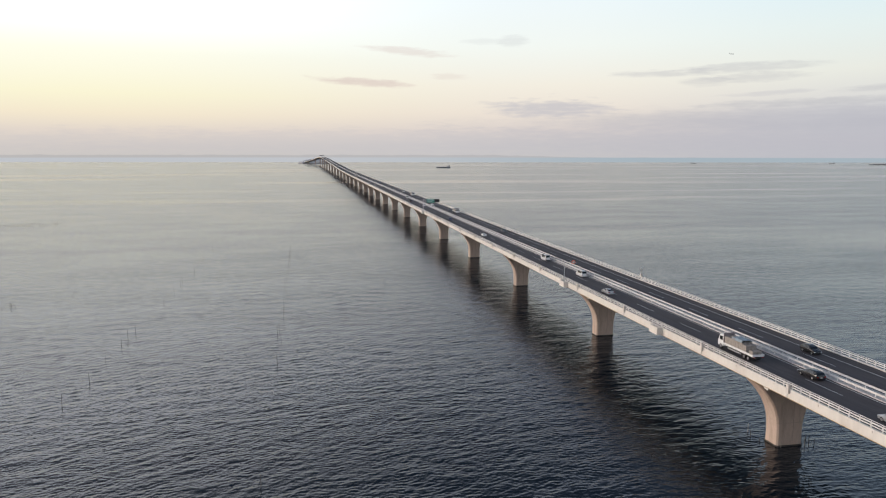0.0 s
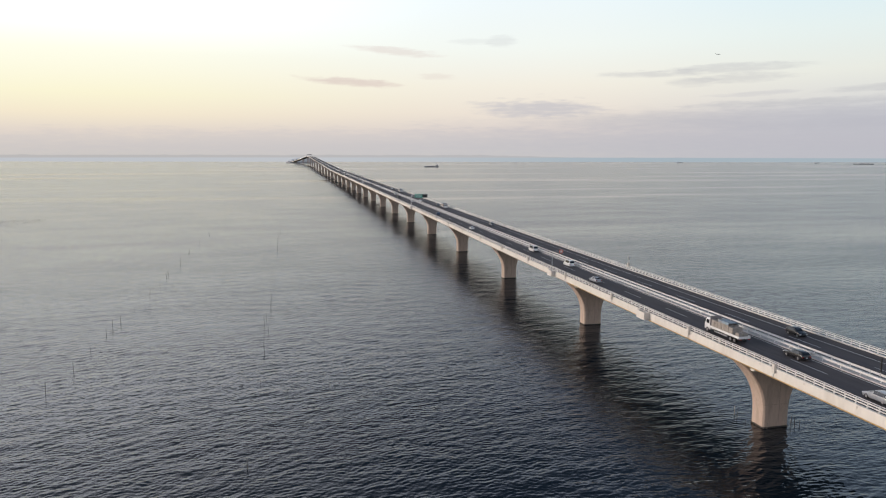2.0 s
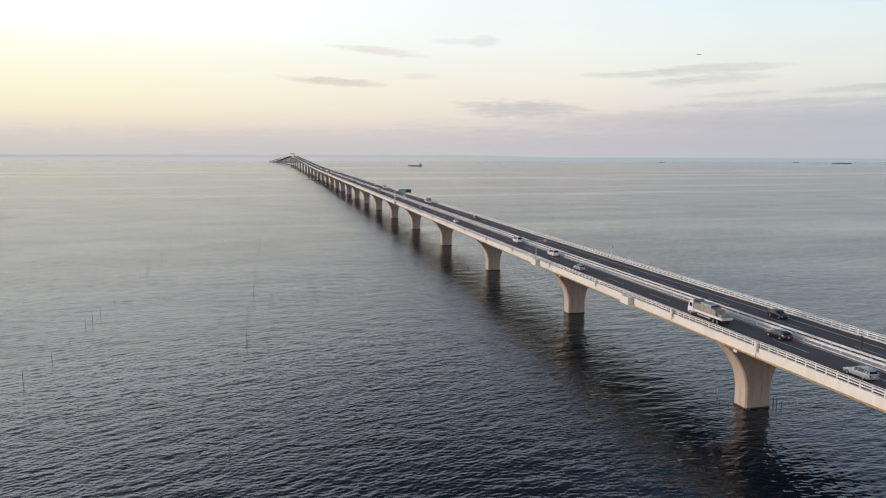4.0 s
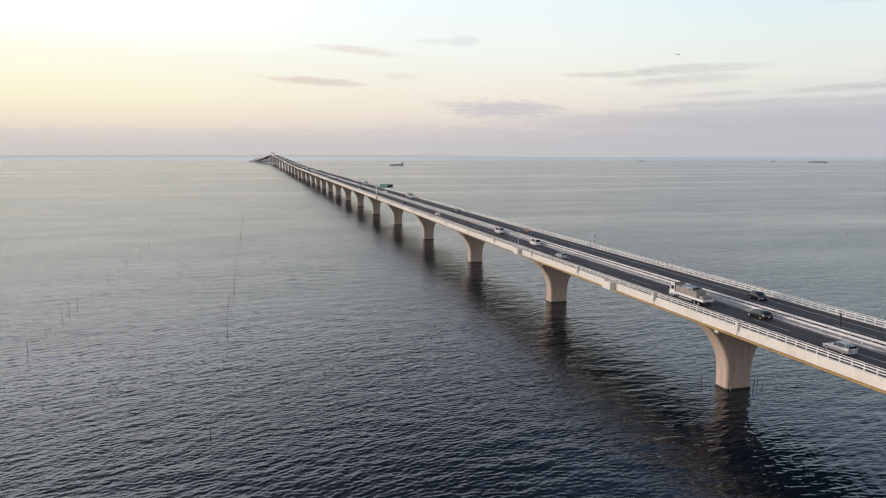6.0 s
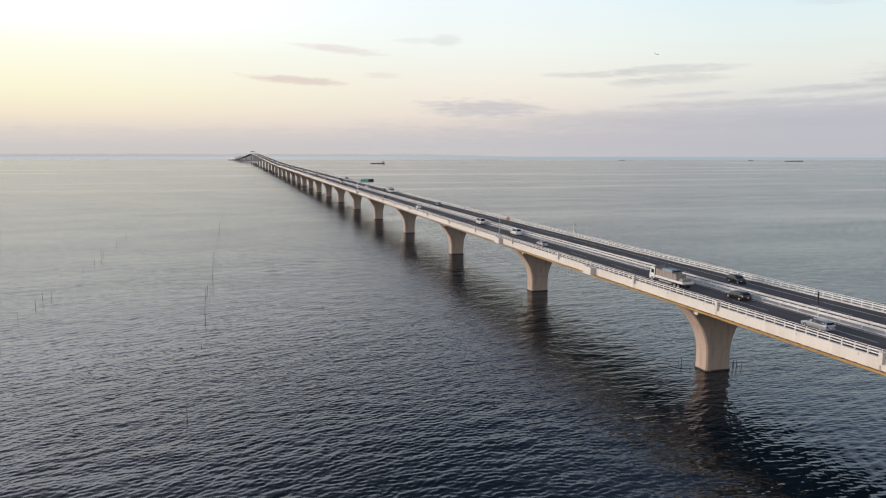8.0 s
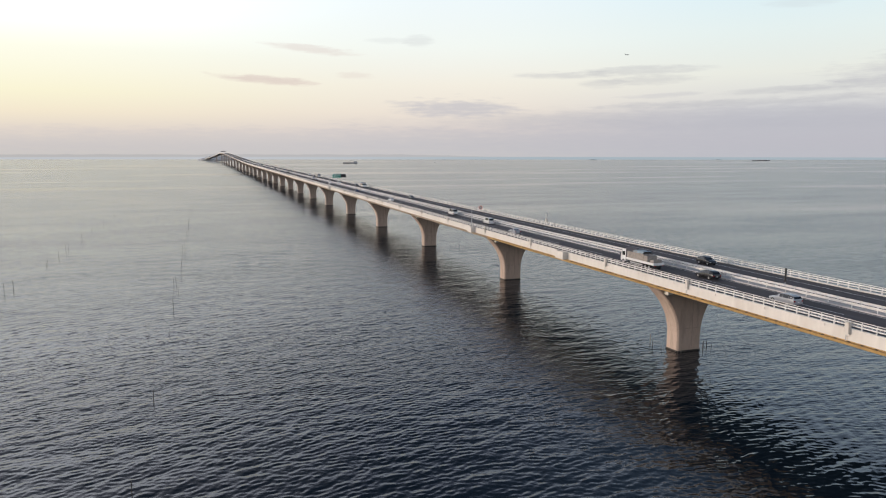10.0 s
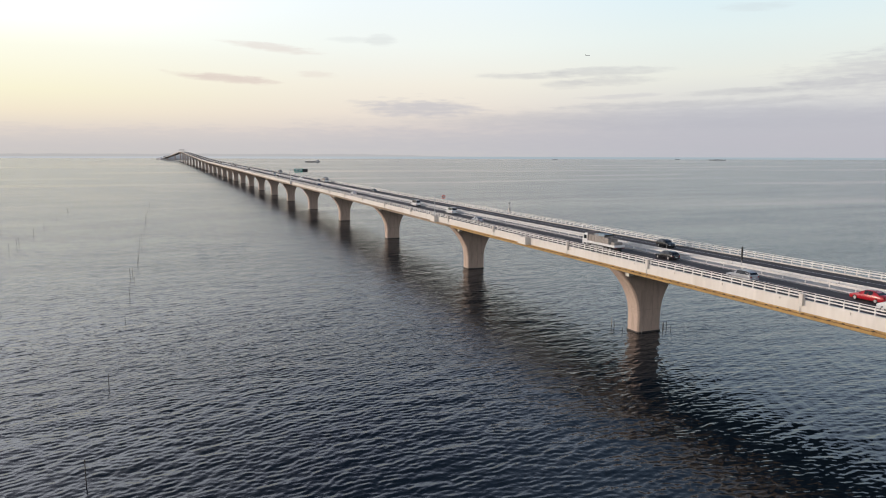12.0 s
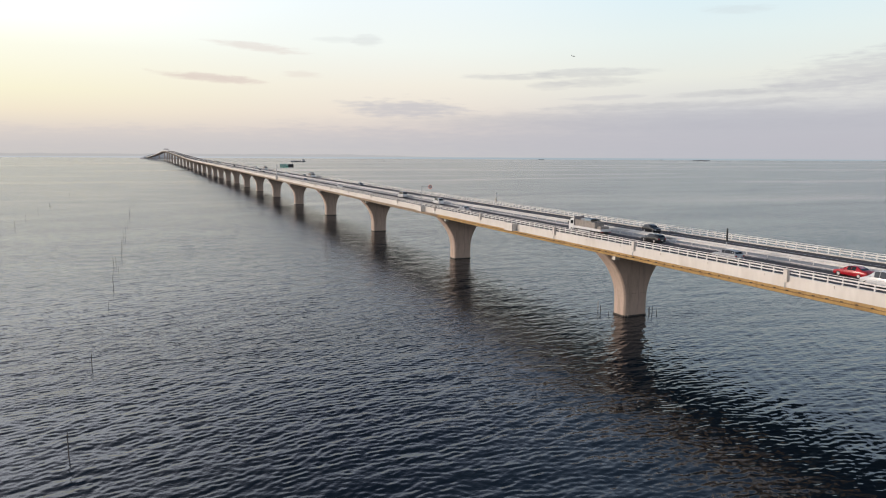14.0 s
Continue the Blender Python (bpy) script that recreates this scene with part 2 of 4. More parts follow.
# ochre: warm sunset light put into the colour of a beige girder, plus stains
OCHRE = mat("sunset_warmed_girder", (0.54, 0.36, 0.15), 0.5, scale=1.2, vary=0.18, stain=(0.30, 0.16, 0.05), stain_amount=0.6)
TAN = mat("stained_tan_girder", (0.40, 0.33, 0.26), 0.6, scale=1.0, vary=0.2, stain=(0.16, 0.11, 0.08), stain_amount=0.7)
FLANGE = mat("ochre_flange_paint", (0.28, 0.175, 0.07), 0.5, scale=1.5, vary=0.25, stain=(0.16, 0.09, 0.03), stain_amount=0.7)
# shade below the bridge put into both colours, so the water mirrors it dark
UNDER = mat("under_shade_dark", (0.11, 0.105, 0.10), 0.6, scale=0.6, vary=0.15)
SOFFIT = mat("darkened_soffit", (0.22, 0.205, 0.19), 0.6, scale=0.6, vary=0.12)
ASPHALT = mat("asphalt", (0.074, 0.066, 0.071), 0.88, scale=1.3, vary=0.22, bump=0.3, stain=(0.048, 0.046, 0.049), stain_amount=0.6, stretch=(1, 0.12, 1))
PATCH = mat("dark_steel", (0.05, 0.045, 0.04), 0.6, vary=0.25)
LINE = mat("road_marking", (0.62, 0.62, 0.60), 0.7, scale=4, vary=0.2, stain=(0.3, 0.3, 0.3), stain_amount=0.5)
RAIL = mat("white_rail_paint", (0.74, 0.72, 0.69), 0.45, scale=2, vary=0.10, stain=(0.5, 0.44, 0.37), stain_amount=0.35)
GALV = mat("galvanised_steel", (0.46, 0.47, 0.48), 0.45, metal=0.5, scale=3, vary=0.15)
KERB = mat("kerb_concrete", (0.52, 0.50, 0.48), 0.85, scale=2, vary=0.16, bump=0.2, stain=(0.2, 0.19, 0.18), stain_amount=0.5)
BOXPAINT = mat("box_paint", (0.66, 0.62, 0.57), 0.6, scale=2, vary=0.12, stain=(0.42, 0.34, 0.26), stain_amount=0.5)
GREEN = mat("green_sign_sheet", (0.015, 0.34, 0.23), 0.4, vary=0.06)
DISPLAY = mat("dark_display", (0.015, 0.02, 0.025), 0.3, vary=0.1)
WHITE = mat("white_lettering", (0.8, 0.8, 0.8), 0.5, vary=0.04)
REDRING = mat("lit_red_ring", (0.55, 0.10, 0.04), 0.5, emit=((1.0, 0.22, 0.08), 0.25))
WOODPOLE = mat("wet_wooden_pole", (0.06, 0.05, 0.045), 0.8, scale=3, vary=0.3)
PALEPOLE = mat("pale_weathered_pole", (0.34, 0.31, 0.27), 0.8, scale=3, vary=0.2)
TYRE = mat("tyre_rubber", (0.02, 0.02, 0.021), 0.85, vary=0.2)
RIM = mat("alloy_rim", (0.45, 0.45, 0.46), 0.35, metal=0.8, vary=0.1)
GLASS = mat("car_glass", (0.015, 0.018, 0.021), 0.06, vary=0.05)
TAIL = mat("tail_lamp_lens", (0.30, 0.012, 0.012), 0.25, vary=0.1)
HEAD = mat("head_lamp_lens", (0.7, 0.72, 0.74), 0.15, vary=0.05)
TRIM = mat("black_trim", (0.02, 0.02, 0.02), 0.55, vary=0.2)
CARGO = mat("crate_boards", (0.31, 0.28, 0.25), 0.8, scale=5, vary=0.25, bump=0.3)
TARP = mat("blue_grey_tarpaulin", (0.24, 0.31, 0.36), 0.6, scale=4, vary=0.2, bump=0.4)
HULL = mat("dark_hull_paint", (0.17, 0.18, 0.20), 0.6, scale=0.3, vary=0.2)
SHIPDECK = mat("ship_deck_paint", (0.25, 0.22, 0.22), 0.7, scale=0.5, vary=0.2)
SHIPWHITE = mat("ship_white_paint", (0.62, 0.62, 0.62), 0.5, scale=0.5, vary=0.1)
# far-off surfaces: the haze of distance is mixed into these pale colours
ISLAND = mat("hazed_revetment", (0.55, 0.53, 0.52), 0.85, scale=0.1, vary=0.2)
BUILDING = mat("hazed_cladding", (0.78, 0.77, 0.76), 0.7, scale=0.2, vary=0.12)
HAZEGLASS = mat("hazed_glazing", (0.52, 0.53, 0.54), 0.35, vary=0.1)


# ---------------------------------------------------------------- mesh helpers
def mesh_of(name, verts, faces, material, smooth=False):
    me = bpy.data.meshes.new(name)
    me.from_pydata([tuple(v) for v in verts], [], faces)
    me.materials.append(material)
    if smooth:
        me.polygons.foreach_set("use_smooth", [True] * len(me.polygons))
    me.update()
    return me


def part(name, bm, material, parent, label=""):
    """One mesh object under a thing or a part, from a bmesh or a ready mesh."""
    if isinstance(bm, bmesh.types.BMesh):
        me = bpy.data.meshes.new(name)
        bmesh.ops.recalc_face_normals(bm, faces=bm.faces)
        bm.to_mesh(me)
        bm.free()
        me.materials.append(material)
    else:
        me = bm
    ob = new(name, me)
    ob.parent = parent
    return tagged(ob, label) if label else ob


def thing(name, label, category, group="", kind="", at=None):
    ob = new(name)
    ob.empty_display_size = 0.5
    if at is not None:
        ob.matrix_world = at
    return tagged(ob, label, category, group, kind)


def add_box(bm, x0, x1, y0, y1, z0, z1, bevel=0.0):
    res = bmesh.ops.create_cube(bm, size=1)
    for v in res["verts"]:
        v.co = Vector(((x0 + x1) / 2 + v.co.x * (x1 - x0), (y0 + y1) / 2 + v.co.y * (y1 - y0), (z0 + z1) / 2 + v.co.z * (z1 - z0)))
    if bevel:
        edges = list({e for v in res["verts"] for e in v.link_edges})
        bmesh.ops.bevel(bm, geom=edges, offset=bevel, segments=2, affect="EDGES")
    return bm


def box(x0, x1, y0, y1, z0, z1, bevel=0.0):
    return add_box(bmesh.new(), x0, x1, y0, y1, z0, z1, bevel)


def add_tube(bm, a, b, r0, r1=None, sides=10):
    a, b = Vector(a), Vector(b)
    r1 = r0 if r1 is None else r1
    res = bmesh.ops.create_cone(bm, cap_ends=True, segments=sides, radius1=r0, radius2=r1, depth=(b - a).length)
    turn = (b - a).to_track_quat("Z", "Y").to_matrix().to_4x4()
    bmesh.ops.transform(bm, matrix=Matrix.Translation((a + b) / 2) @ turn, verts=res["verts"])
    return bm


def tube(a, b, r0, r1=None, sides=10):
    return add_tube(bmesh.new(), a, b, r0, r1, sides)


# ---------------------------------------------------------------- the bridge's line
DECK = 15.17
SLOPES = ((-400, 0.0), (0, 0.0), (150, 0.004), (1100, 0.004), (1500, 0.013), (2700, 0.013), (3300, 0.0), (3600, -0.045), (4300, -0.05))
_ys = np.arange(-400, 4301, 5.0)
_sl = np.interp(_ys, [a for a, b in SLOPES], [b for a, b in SLOPES])
_zs = DECK + np.concatenate([[0], np.cumsum((_sl[1:] + _sl[:-1]) / 2 * 5.0)])


def top(y):
    """Height of the road surface at y."""
    return float(np.interp(y, _ys, _zs))


def bend(y):
    """The line's sideways shift: straight at first, turning off towards the island."""
    return -0.00008 * max(0.0, y - 3200.0) ** 2


def sweep(name, section, ys, material, closed=True):
    """A section of (x, height over the road) drawn along the bridge through the stations ys."""
    n = len(section)
    verts = [(x + bend(y), y, top(y) + dz) for y in ys for x, dz in section]
    faces = []
    for i in range(len(ys) - 1):
        for j in range(n if closed else n - 1):
            a, b = i * n + j, i * n + (j + 1) % n
            faces.append((a, b, b + n, a + n))
    if closed:
        faces.append(tuple(range(n - 1, -1, -1)))
        faces.append(tuple(range((len(ys) - 1) * n, len(ys) * n)))
    me = mesh_of(name, verts, faces, material)
    bm = bmesh.new()
    bm.from_mesh(me)
    bmesh.ops.recalc_face_normals(bm, faces=bm.faces)
    bm.to_mesh(me)
    bm.free()
    return me


def stations(y0, y1, gap=20.0):
    n = max(2, int(round((y1 - y0) / gap)) + 1)
    return [y0 + (y1 - y0) * i / (n - 1) for i in range(n)]


LEFT, RIGHT, MID = -9.95, 13.45, 1.75     # outer edges and middle of the deck
START, END = -240.0, 4160.0
SPAN = 80.0


# ---------------------------------------------------------------- sea
def wave_tile(n, cell, lo, hi, slope, spread, seed):
    """A square of wind waves that repeats: wavelengths lo to hi metres, with the given mean slope."""
    rng = np.random.default_rng(seed)
    k = np.fft.fftfreq(n, cell) * 2 * math.pi
    kx, ky = np.meshgrid(k, k)
    kk = np.hypot(kx, ky)
    kk[0, 0] = 1e-6
    ang = np.arctan2(ky, kx) - radians(90 - WIND)
    band = np.exp(-((np.log(kk) - math.log(2 * math.pi / math.sqrt(lo * hi))) / (math.log(hi / lo) / 2.6)) ** 2)
    amp = band / kk ** 2 * (0.12 + np.abs(np.cos(ang)) ** spread)
    spec = amp * (rng.normal(size=(n, n)) + 1j * rng.normal(size=(n, n)))
    spec[0, 0] = 0
    h = np.real(np.fft.ifft2(spec))
    gy, gx = np.gradient(h, cell)
    return h * (slope / math.sqrt(np.mean(gx ** 2 + gy ** 2)))


def tile_at(tile, cell, x, y):
    n = tile.shape[0]
    u, v = x / cell, y / cell
    i, j = np.floor(u).astype(int), np.floor(v).astype(int)
    fu, fv = u - i, v - j
    i0, i1, j0, j1 = i % n, (i + 1) % n, j % n, (j + 1) % n
    return (tile[j0, i0] * (1 - fu) + tile[j0, i1] * fu) * (1 - fv) + (tile[j1, i0] * (1 - fu) + tile[j1, i1] * fu) * fv


def build_sea():
    """One round sheet of water out to the horizon, its cells growing outwards from the open bay west of the bridge."""
    cx, cy = -86.0, -108.0
    rs = list(np.arange(4.0, 50.0, 3.0))
    while rs[-1] < 12000:
        r = rs[-1]
        rs.append(r + (0.2 if 49 < r < 140 else (3.0 if r <= 49 else 0.2 * (r / 140) ** 1.85)))
    rs = np.array(rs)
    az = np.radians(np.concatenate([np.linspace(-23, 58, SEA_COLUMNS, endpoint=False), np.linspace(58, 337, 60, endpoint=False)]))
    gr, ga = np.meshgrid(rs, az, indexing="ij")
    gx, gy = cx + gr * np.sin(ga), cy + gr * np.cos(ga)
    cell = np.gradient(rs)[:, None] * np.ones_like(ga)
    cell = np.where((ga > radians(57.9)), np.maximum(cell, gr * 0.08), np.maximum(cell, gr * 0.0019))
    z = np.zeros_like(gx)
    lost = np.zeros_like(gx)
    for n, size, lo, hi, slope, spread, seed, turn in SEA_BANDS:
        tile = wave_tile(n, size, lo, hi, slope, spread, seed)
        fade = np.clip((math.sqrt(lo * hi) * 0.8 - cell) / (math.sqrt(lo * hi) * 0.45), 0, 1)
        c, s = math.cos(radians(turn)), math.sin(radians(turn))
        z += tile_at(tile, size, gx * c + gy * s, gy * c - gx * s) * fade
        lost += slope ** 2 * (1 - fade ** 2)
    z[:17] *= 0.0
    ny, nx = gx.shape
    me = bpy.data.meshes.new("water")
    co = np.concatenate([np.stack([gx, gy, z], -1).reshape(-1, 3), [[cx, cy, 0.0]]]).astype(np.float32)
    me.vertices.add(len(co))
    me.vertices.foreach_set("co", co.ravel())
    idx = np.arange(nx * ny).reshape(ny, nx)
    nxt = np.roll(idx, -1, axis=1)
    quads = np.stack([idx[:-1], idx[1:], nxt[1:], nxt[:-1]], -1).reshape(-1, 4)
    fan = np.stack([np.full(nx, nx * ny), idx[0], nxt[0]], -1)
    loops = np.concatenate([quads.ravel(), fan.ravel()]).astype(np.int32)
    starts = np.concatenate([np.arange(len(quads)) * 4, quads.size + np.arange(nx) * 3]).astype(np.int32)
    me.loops.add(len(loops))
    me.loops.foreach_set("vertex_index", loops)
    me.polygons.add(len(starts))
    me.polygons.foreach_set("loop_start", starts)
    me.polygons.foreach_set("use_smooth", np.ones(len(starts), dtype=bool))
    me.update(calc_edges=True)
    ruffle = me.attributes.new("ruffle", "FLOAT", "POINT")
    ruffle.data.foreach_set("value", np.append(np.sqrt(lost).ravel(), 0.0).astype(np.float32))
    me.materials.append(WATER)
    tagged(new("water", me), "dark blue-grey rippled sea with calm streaks", "water", kind="structure")


build_sea()


# ---------------------------------------------------------------- bridge
bridge = thing("bridge", "long pale sea bridge on flared concrete piers", "bridge")


def pier_mesh(height):
    """A wall pier, slender below, whose head flares sideways to carry the girder; chamfered corners."""
    hw0, hw1, hy, c = 2.62, 7.4, 1.75, 0.28
    zs = [-3.0] + [height * f for f in (0.03, 0.2, 0.3, 0.38, 0.46, 0.54, 0.62, 0.7, 0.77, 0.84, 0.9, 0.95, 1.0)]
    rise = min(9.6, height * 0.8)
    verts, faces = [], []
    for z in zs:
        f = max(0.0, (z - (height - rise)) / rise)
        hw = hw0 + (hw1 - hw0) * f ** 2.25
        ring = [(-hw, -hy + c), (-hw + c, -hy), (hw - c, -hy), (hw, -hy + c), (hw, hy - c), (hw - c, hy), (-hw + c, hy), (-hw, hy - c)]
        verts += [(x, y, z) for x, y in ring]
    for i in range(len(zs) - 1):
        for j in range(8):
            a, b = i * 8 + j, i * 8 + (j + 1) % 8
            faces.append((a, b, b + 8, a + 8))
    faces.append(tuple(range((len(zs) - 1) * 8, len(zs) * 8)))
    return mesh_of("pier", verts, faces, CONCRETE)


def build_piers():
    cache = {}
    places = [SPAN * k for k in range(-2, 12)] + [970, 1070, 1175, 1285, 1405, 1535, 1680, 1850, 2040, 2265, 2520, 2800, 3090, 3400, 3720, 4040]
    for k, y in enumerate(places, -2):
        h = round(top(y) - 15.17 + 12.3, 1)
        if h not in cache:
            band = bmesh.new()
            add_box(band, -2.72, 2.72, -1.85, 1.85, -2.5, 0.5, 0.26)
            bme = bpy.data.meshes.new("tide_band")
            band.to_mesh(bme)
            band.free()
            bme.materials.append(TIDE)
            joint = mesh_of("joint", [(0.55 + dx, -1.765 - (0.01 if 0 < i < 3 else 0), z) for z in (0.5, h - 1.2) for i, dx in enumerate((-0.07, -0.06, 0.06, 0.07))],
                            [(0, 1, 5, 4), (1, 2, 6, 5), (2, 3, 7, 6)], GROOVE)
            ring = [(-2.74, -1.475), (-2.46, -1.756), (2.46, -1.756), (2.74, -1.475), (2.74, 1.475), (2.46, 1.756), (-2.46, 1.756), (-2.74, 1.475)]
            lift = mesh_of("lift_joint", [(x, y2, z) for z in (4.38, 4.46) for x, y2 in ring], [(j, (j + 1) % 8, (j + 1) % 8 + 8, j + 8) for j in range(8)] + [tuple(range(8, 16))], GROOVE)
            cache[h] = (pier_mesh(h), bme, joint, lift)
        pme, bme, joint, lift = cache[h]
        pier = part("pier", pme, CONCRETE, bridge, "flared tan concrete pier standing in the sea")
        pier.location = (bend(y), y, 0)
        part("tide_band", bme, TIDE, pier, "dark wet tidal band")
        part("vertical_joint", joint, GROOVE, pier)
        if y < 500:
            part("lift_joint", lift, GROOVE, pier)


def build_girders():
    n = int((END - START) / SPAN)
    for k in range(n):
        y0 = START + SPAN * k
        ys = stations(y0 + 0.01, y0 + SPAN - 0.01)
        # spans that start past y = 70 take a duller tan with heavier stains
        coat, words = (OCHRE, "beige steel box girder, sunset warmth put into its ochre colour") if y0 < 70 else (TAN, "stained steel box girder in a duller tan")
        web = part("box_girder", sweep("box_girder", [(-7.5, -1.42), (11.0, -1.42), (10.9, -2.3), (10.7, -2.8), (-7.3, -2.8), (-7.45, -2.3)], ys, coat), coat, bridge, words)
        part("ledge", sweep("ledge", [(-7.66, -2.28), (-7.44, -2.28), (-7.40, -2.36), (-7.66, -2.36)], ys, FLANGE), FLANGE, web, "darker ochre ledge with stains")
        # added dark sheet that stands for the shade under the girder
        part("under_shade_sheet", sweep("under_shade_sheet", [(-7.25, -2.804), (10.65, -2.804), (10.65, -2.86), (-7.25, -2.86)], ys, UNDER), UNDER, web, "dark sheet added under the girder, shade put into its colour")
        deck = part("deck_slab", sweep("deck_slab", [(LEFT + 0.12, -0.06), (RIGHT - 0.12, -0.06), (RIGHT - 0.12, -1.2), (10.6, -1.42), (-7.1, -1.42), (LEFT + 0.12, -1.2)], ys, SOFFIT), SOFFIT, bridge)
        for side, edge in (("left", LEFT), ("right", RIGHT)):
            s = 1 if edge < 0 else -1
            sec = [(edge, 0.22), (edge + 0.42 * s, 0.22), (edge + 0.42 * s, 0.02), (edge + 0.14 * s, 0.02), (edge + 0.14 * s, -1.36), (edge + 0.02 * s, -1.36)]
            part("fascia", sweep("fascia", sec, ys, FASCIA), FASCIA, bridge, "off-white painted deck edge")


build_piers()
build_girders()

# joint clips along the girder's lower edge
clip = None
for i in range(70):
    y = -82.0 + 2.0 * i
    if clip is None:
        clip = part("clip", box(-7.69, -7.44, -0.14, 0.14, -0.02, 0.08), PATCH, bridge, "dark steel clip")
        clip.location = (0, y, DECK - 2.27)
    else:
        ob = clip.copy()
        scene.collection.objects.link(ob)
        ob.location = (0, y, DECK - 2.27)

# bearings seen on the pier heads
for k in range(0, 8):
    bearing = part("bearing", box(-0.55, 0.55, SPAN * k - 2.9, SPAN * k - 1.7, top(SPAN * k) - 3.8, top(SPAN * k) - 2.865), FASCIA, bridge, "pale bearing block")
    bearing.location.x = -5.5

# ---------------------------------------------------------------- road
ROAD_YS = stations(START, END, 20)
road = new("road", sweep("road", [(LEFT + 0.45, 0.0), (RIGHT - 0.45, 0.0), (RIGHT - 0.45, -0.055), (LEFT + 0.45, -0.055)], ROAD_YS, ASPHALT))
tagged(road, "dark asphalt four-lane expressway on the bridge deck", "road", kind="structure")


def strip(name, x, w, ys, lift=0.005):
    verts = [(x + bend(y) + s * w / 2, y, top(y) + lift) for y in ys for s in (-1, 1)]
    return mesh_of(name, verts, [(2 * i, 2 * i + 1, 2 * i + 3, 2 * i + 2) for i in range(len(ys) - 1)], LINE)


for x in (-7.0, -0.08, 3.6, 10.34):
    part("edge_line", strip("edge_line", x, 0.2, ROAD_YS), LINE, road, "white edge line")
PERIOD = 20.36
for x, off in ((-3.35, 72.82), (6.95, 66.0)):
    for k in range(-60, 15):
        y1 = off - PERIOD * k
        part("lane_mark", strip("lane_mark", x, 0.16, [y1 - 8.44, y1]), LINE, road)


# ---------------------------------------------------------------- railings
def square(x, z, w, h):
    return [(x - w / 2, z - h / 2), (x + w / 2, z - h / 2), (x + w / 2, z + h / 2), (x - w / 2, z + h / 2)]


def railing(name, x, label):
    rail = thing(name, label, "railing", "railings of the bridge")
    ys = stations(START, END, 20)
    part("top_rail", sweep("top_rail", square(x, 1.28, 0.07, 0.07), ys, RAIL), RAIL, rail)
    part("upper_beam", sweep("upper_beam", square(x, 0.98, 0.13, 0.17), ys, RAIL), RAIL, rail)
    part("lower_beam", sweep("lower_beam", square(x, 0.60, 0.13, 0.15), ys, RAIL), RAIL, rail)
    bm = bmesh.new()
    add_box(bm, -0.08, 0.08, -0.07, 0.07, 0.2, 1.08)
    add_box(bm, -0.03, 0.03, -0.03, 0.03, 1.08, 1.28)
    add_box(bm, -0.12, 0.12, -0.12, 0.12, 0.2, 0.24)
    post = bpy.data.meshes.new("post")
    bm.to_mesh(post)
    bm.free()
    post.materials.append(RAIL)
    base = [tuple(v.co) for v in post.vertices]
    quads = [tuple(p.vertices) for p in post.polygons]
    verts, faces = [], []
    y = -79.6
    n = 0
    while y < 1400:
        if n < 150:
            ob = new("post", post)
            ob.parent = rail
            ob.location = (x, y, top(y))
        else:
            o = len(verts)
            verts += [(vx + x, vy + y, vz + top(y)) for vx, vy, vz in base]
            faces += [tuple(i + o for i in f) for f in quads]
        y += 2.0
        n += 1
    far = part("far_posts", mesh_of("far_posts", verts, faces, RAIL), RAIL, rail)
    tagged(far, kind="stuff")
    return rail


railing("railing", LEFT + 0.2, "white steel parapet railing along the deck edge")
railing("railing", RIGHT - 0.2, "white steel parapet railing along the far deck edge")


def median():
    med = thing("median_barrier", "white guard rails on a low concrete median", "guard rail")
    ys = stations(START, END, 20)
    part("kerb", sweep("kerb", [(0.45, 0.0), (0.5, 0.2), (3.0, 0.2), (3.05, 0.0)], ys, KERB), KERB, med, "grey concrete median strip")
    post = box(-0.06, 0.06, -0.06, 0.06, 0.2, 0.98)
    pme = bpy.data.meshes.new("post")
    post.to_mesh(pme)
    post.free()
    pme.materials.append(RAIL)
    for x, s in ((0.8, -1), (2.7, 1)):
        wave = [(x + 0.02 * s, 0.56), (x + 0.10 * s, 0.60), (x + 0.10 * s, 0.68), (x + 0.03 * s, 0.74), (x + 0.10 * s, 0.80), (x + 0.10 * s, 0.90), (x + 0.02 * s, 0.95), (x, 0.95), (x, 0.56)]
        part("guard_beam", sweep("guard_beam", wave, ys, RAIL), RAIL, med, "white corrugated guard beam")
        for i in range(90):
            y = -79.0 + 4.0 * i
            ob = new("post", pme)
            ob.parent = med
            ob.location = (x - 0.05 * s, y, top(y))
    return med


median()


# ---------------------------------------------------------------- fittings on the deck edge
def edge_box(y):
    ob = thing("edge_box", "off-white junction box on the deck edge", "junction box", "boxes on the deck edge")
    z = top(y)
    part("housing", box(LEFT - 0.38, LEFT + 0.1, y - 0.32, y + 0.32, z - 0.5, z + 0.95, 0.03), BOXPAINT, ob)
    part("lid", box(LEFT - 0.43, LEFT + 0.14, y - 0.38, y + 0.38, z + 0.95, z + 1.03, 0.02), BOXPAINT, ob)
    part("conduit", tube((LEFT - 0.12, y + 0.2, z - 1.5), (LEFT - 0.12, y + 0.2, z - 0.72), 0.05), GALV, ob)


for y in (-43.9, -13.1, 12.0, 46.0, 75.7, 108.0, 137.3, 168.0, 198.0, 228.0, 258.0, 288.0):
    edge_box(y)


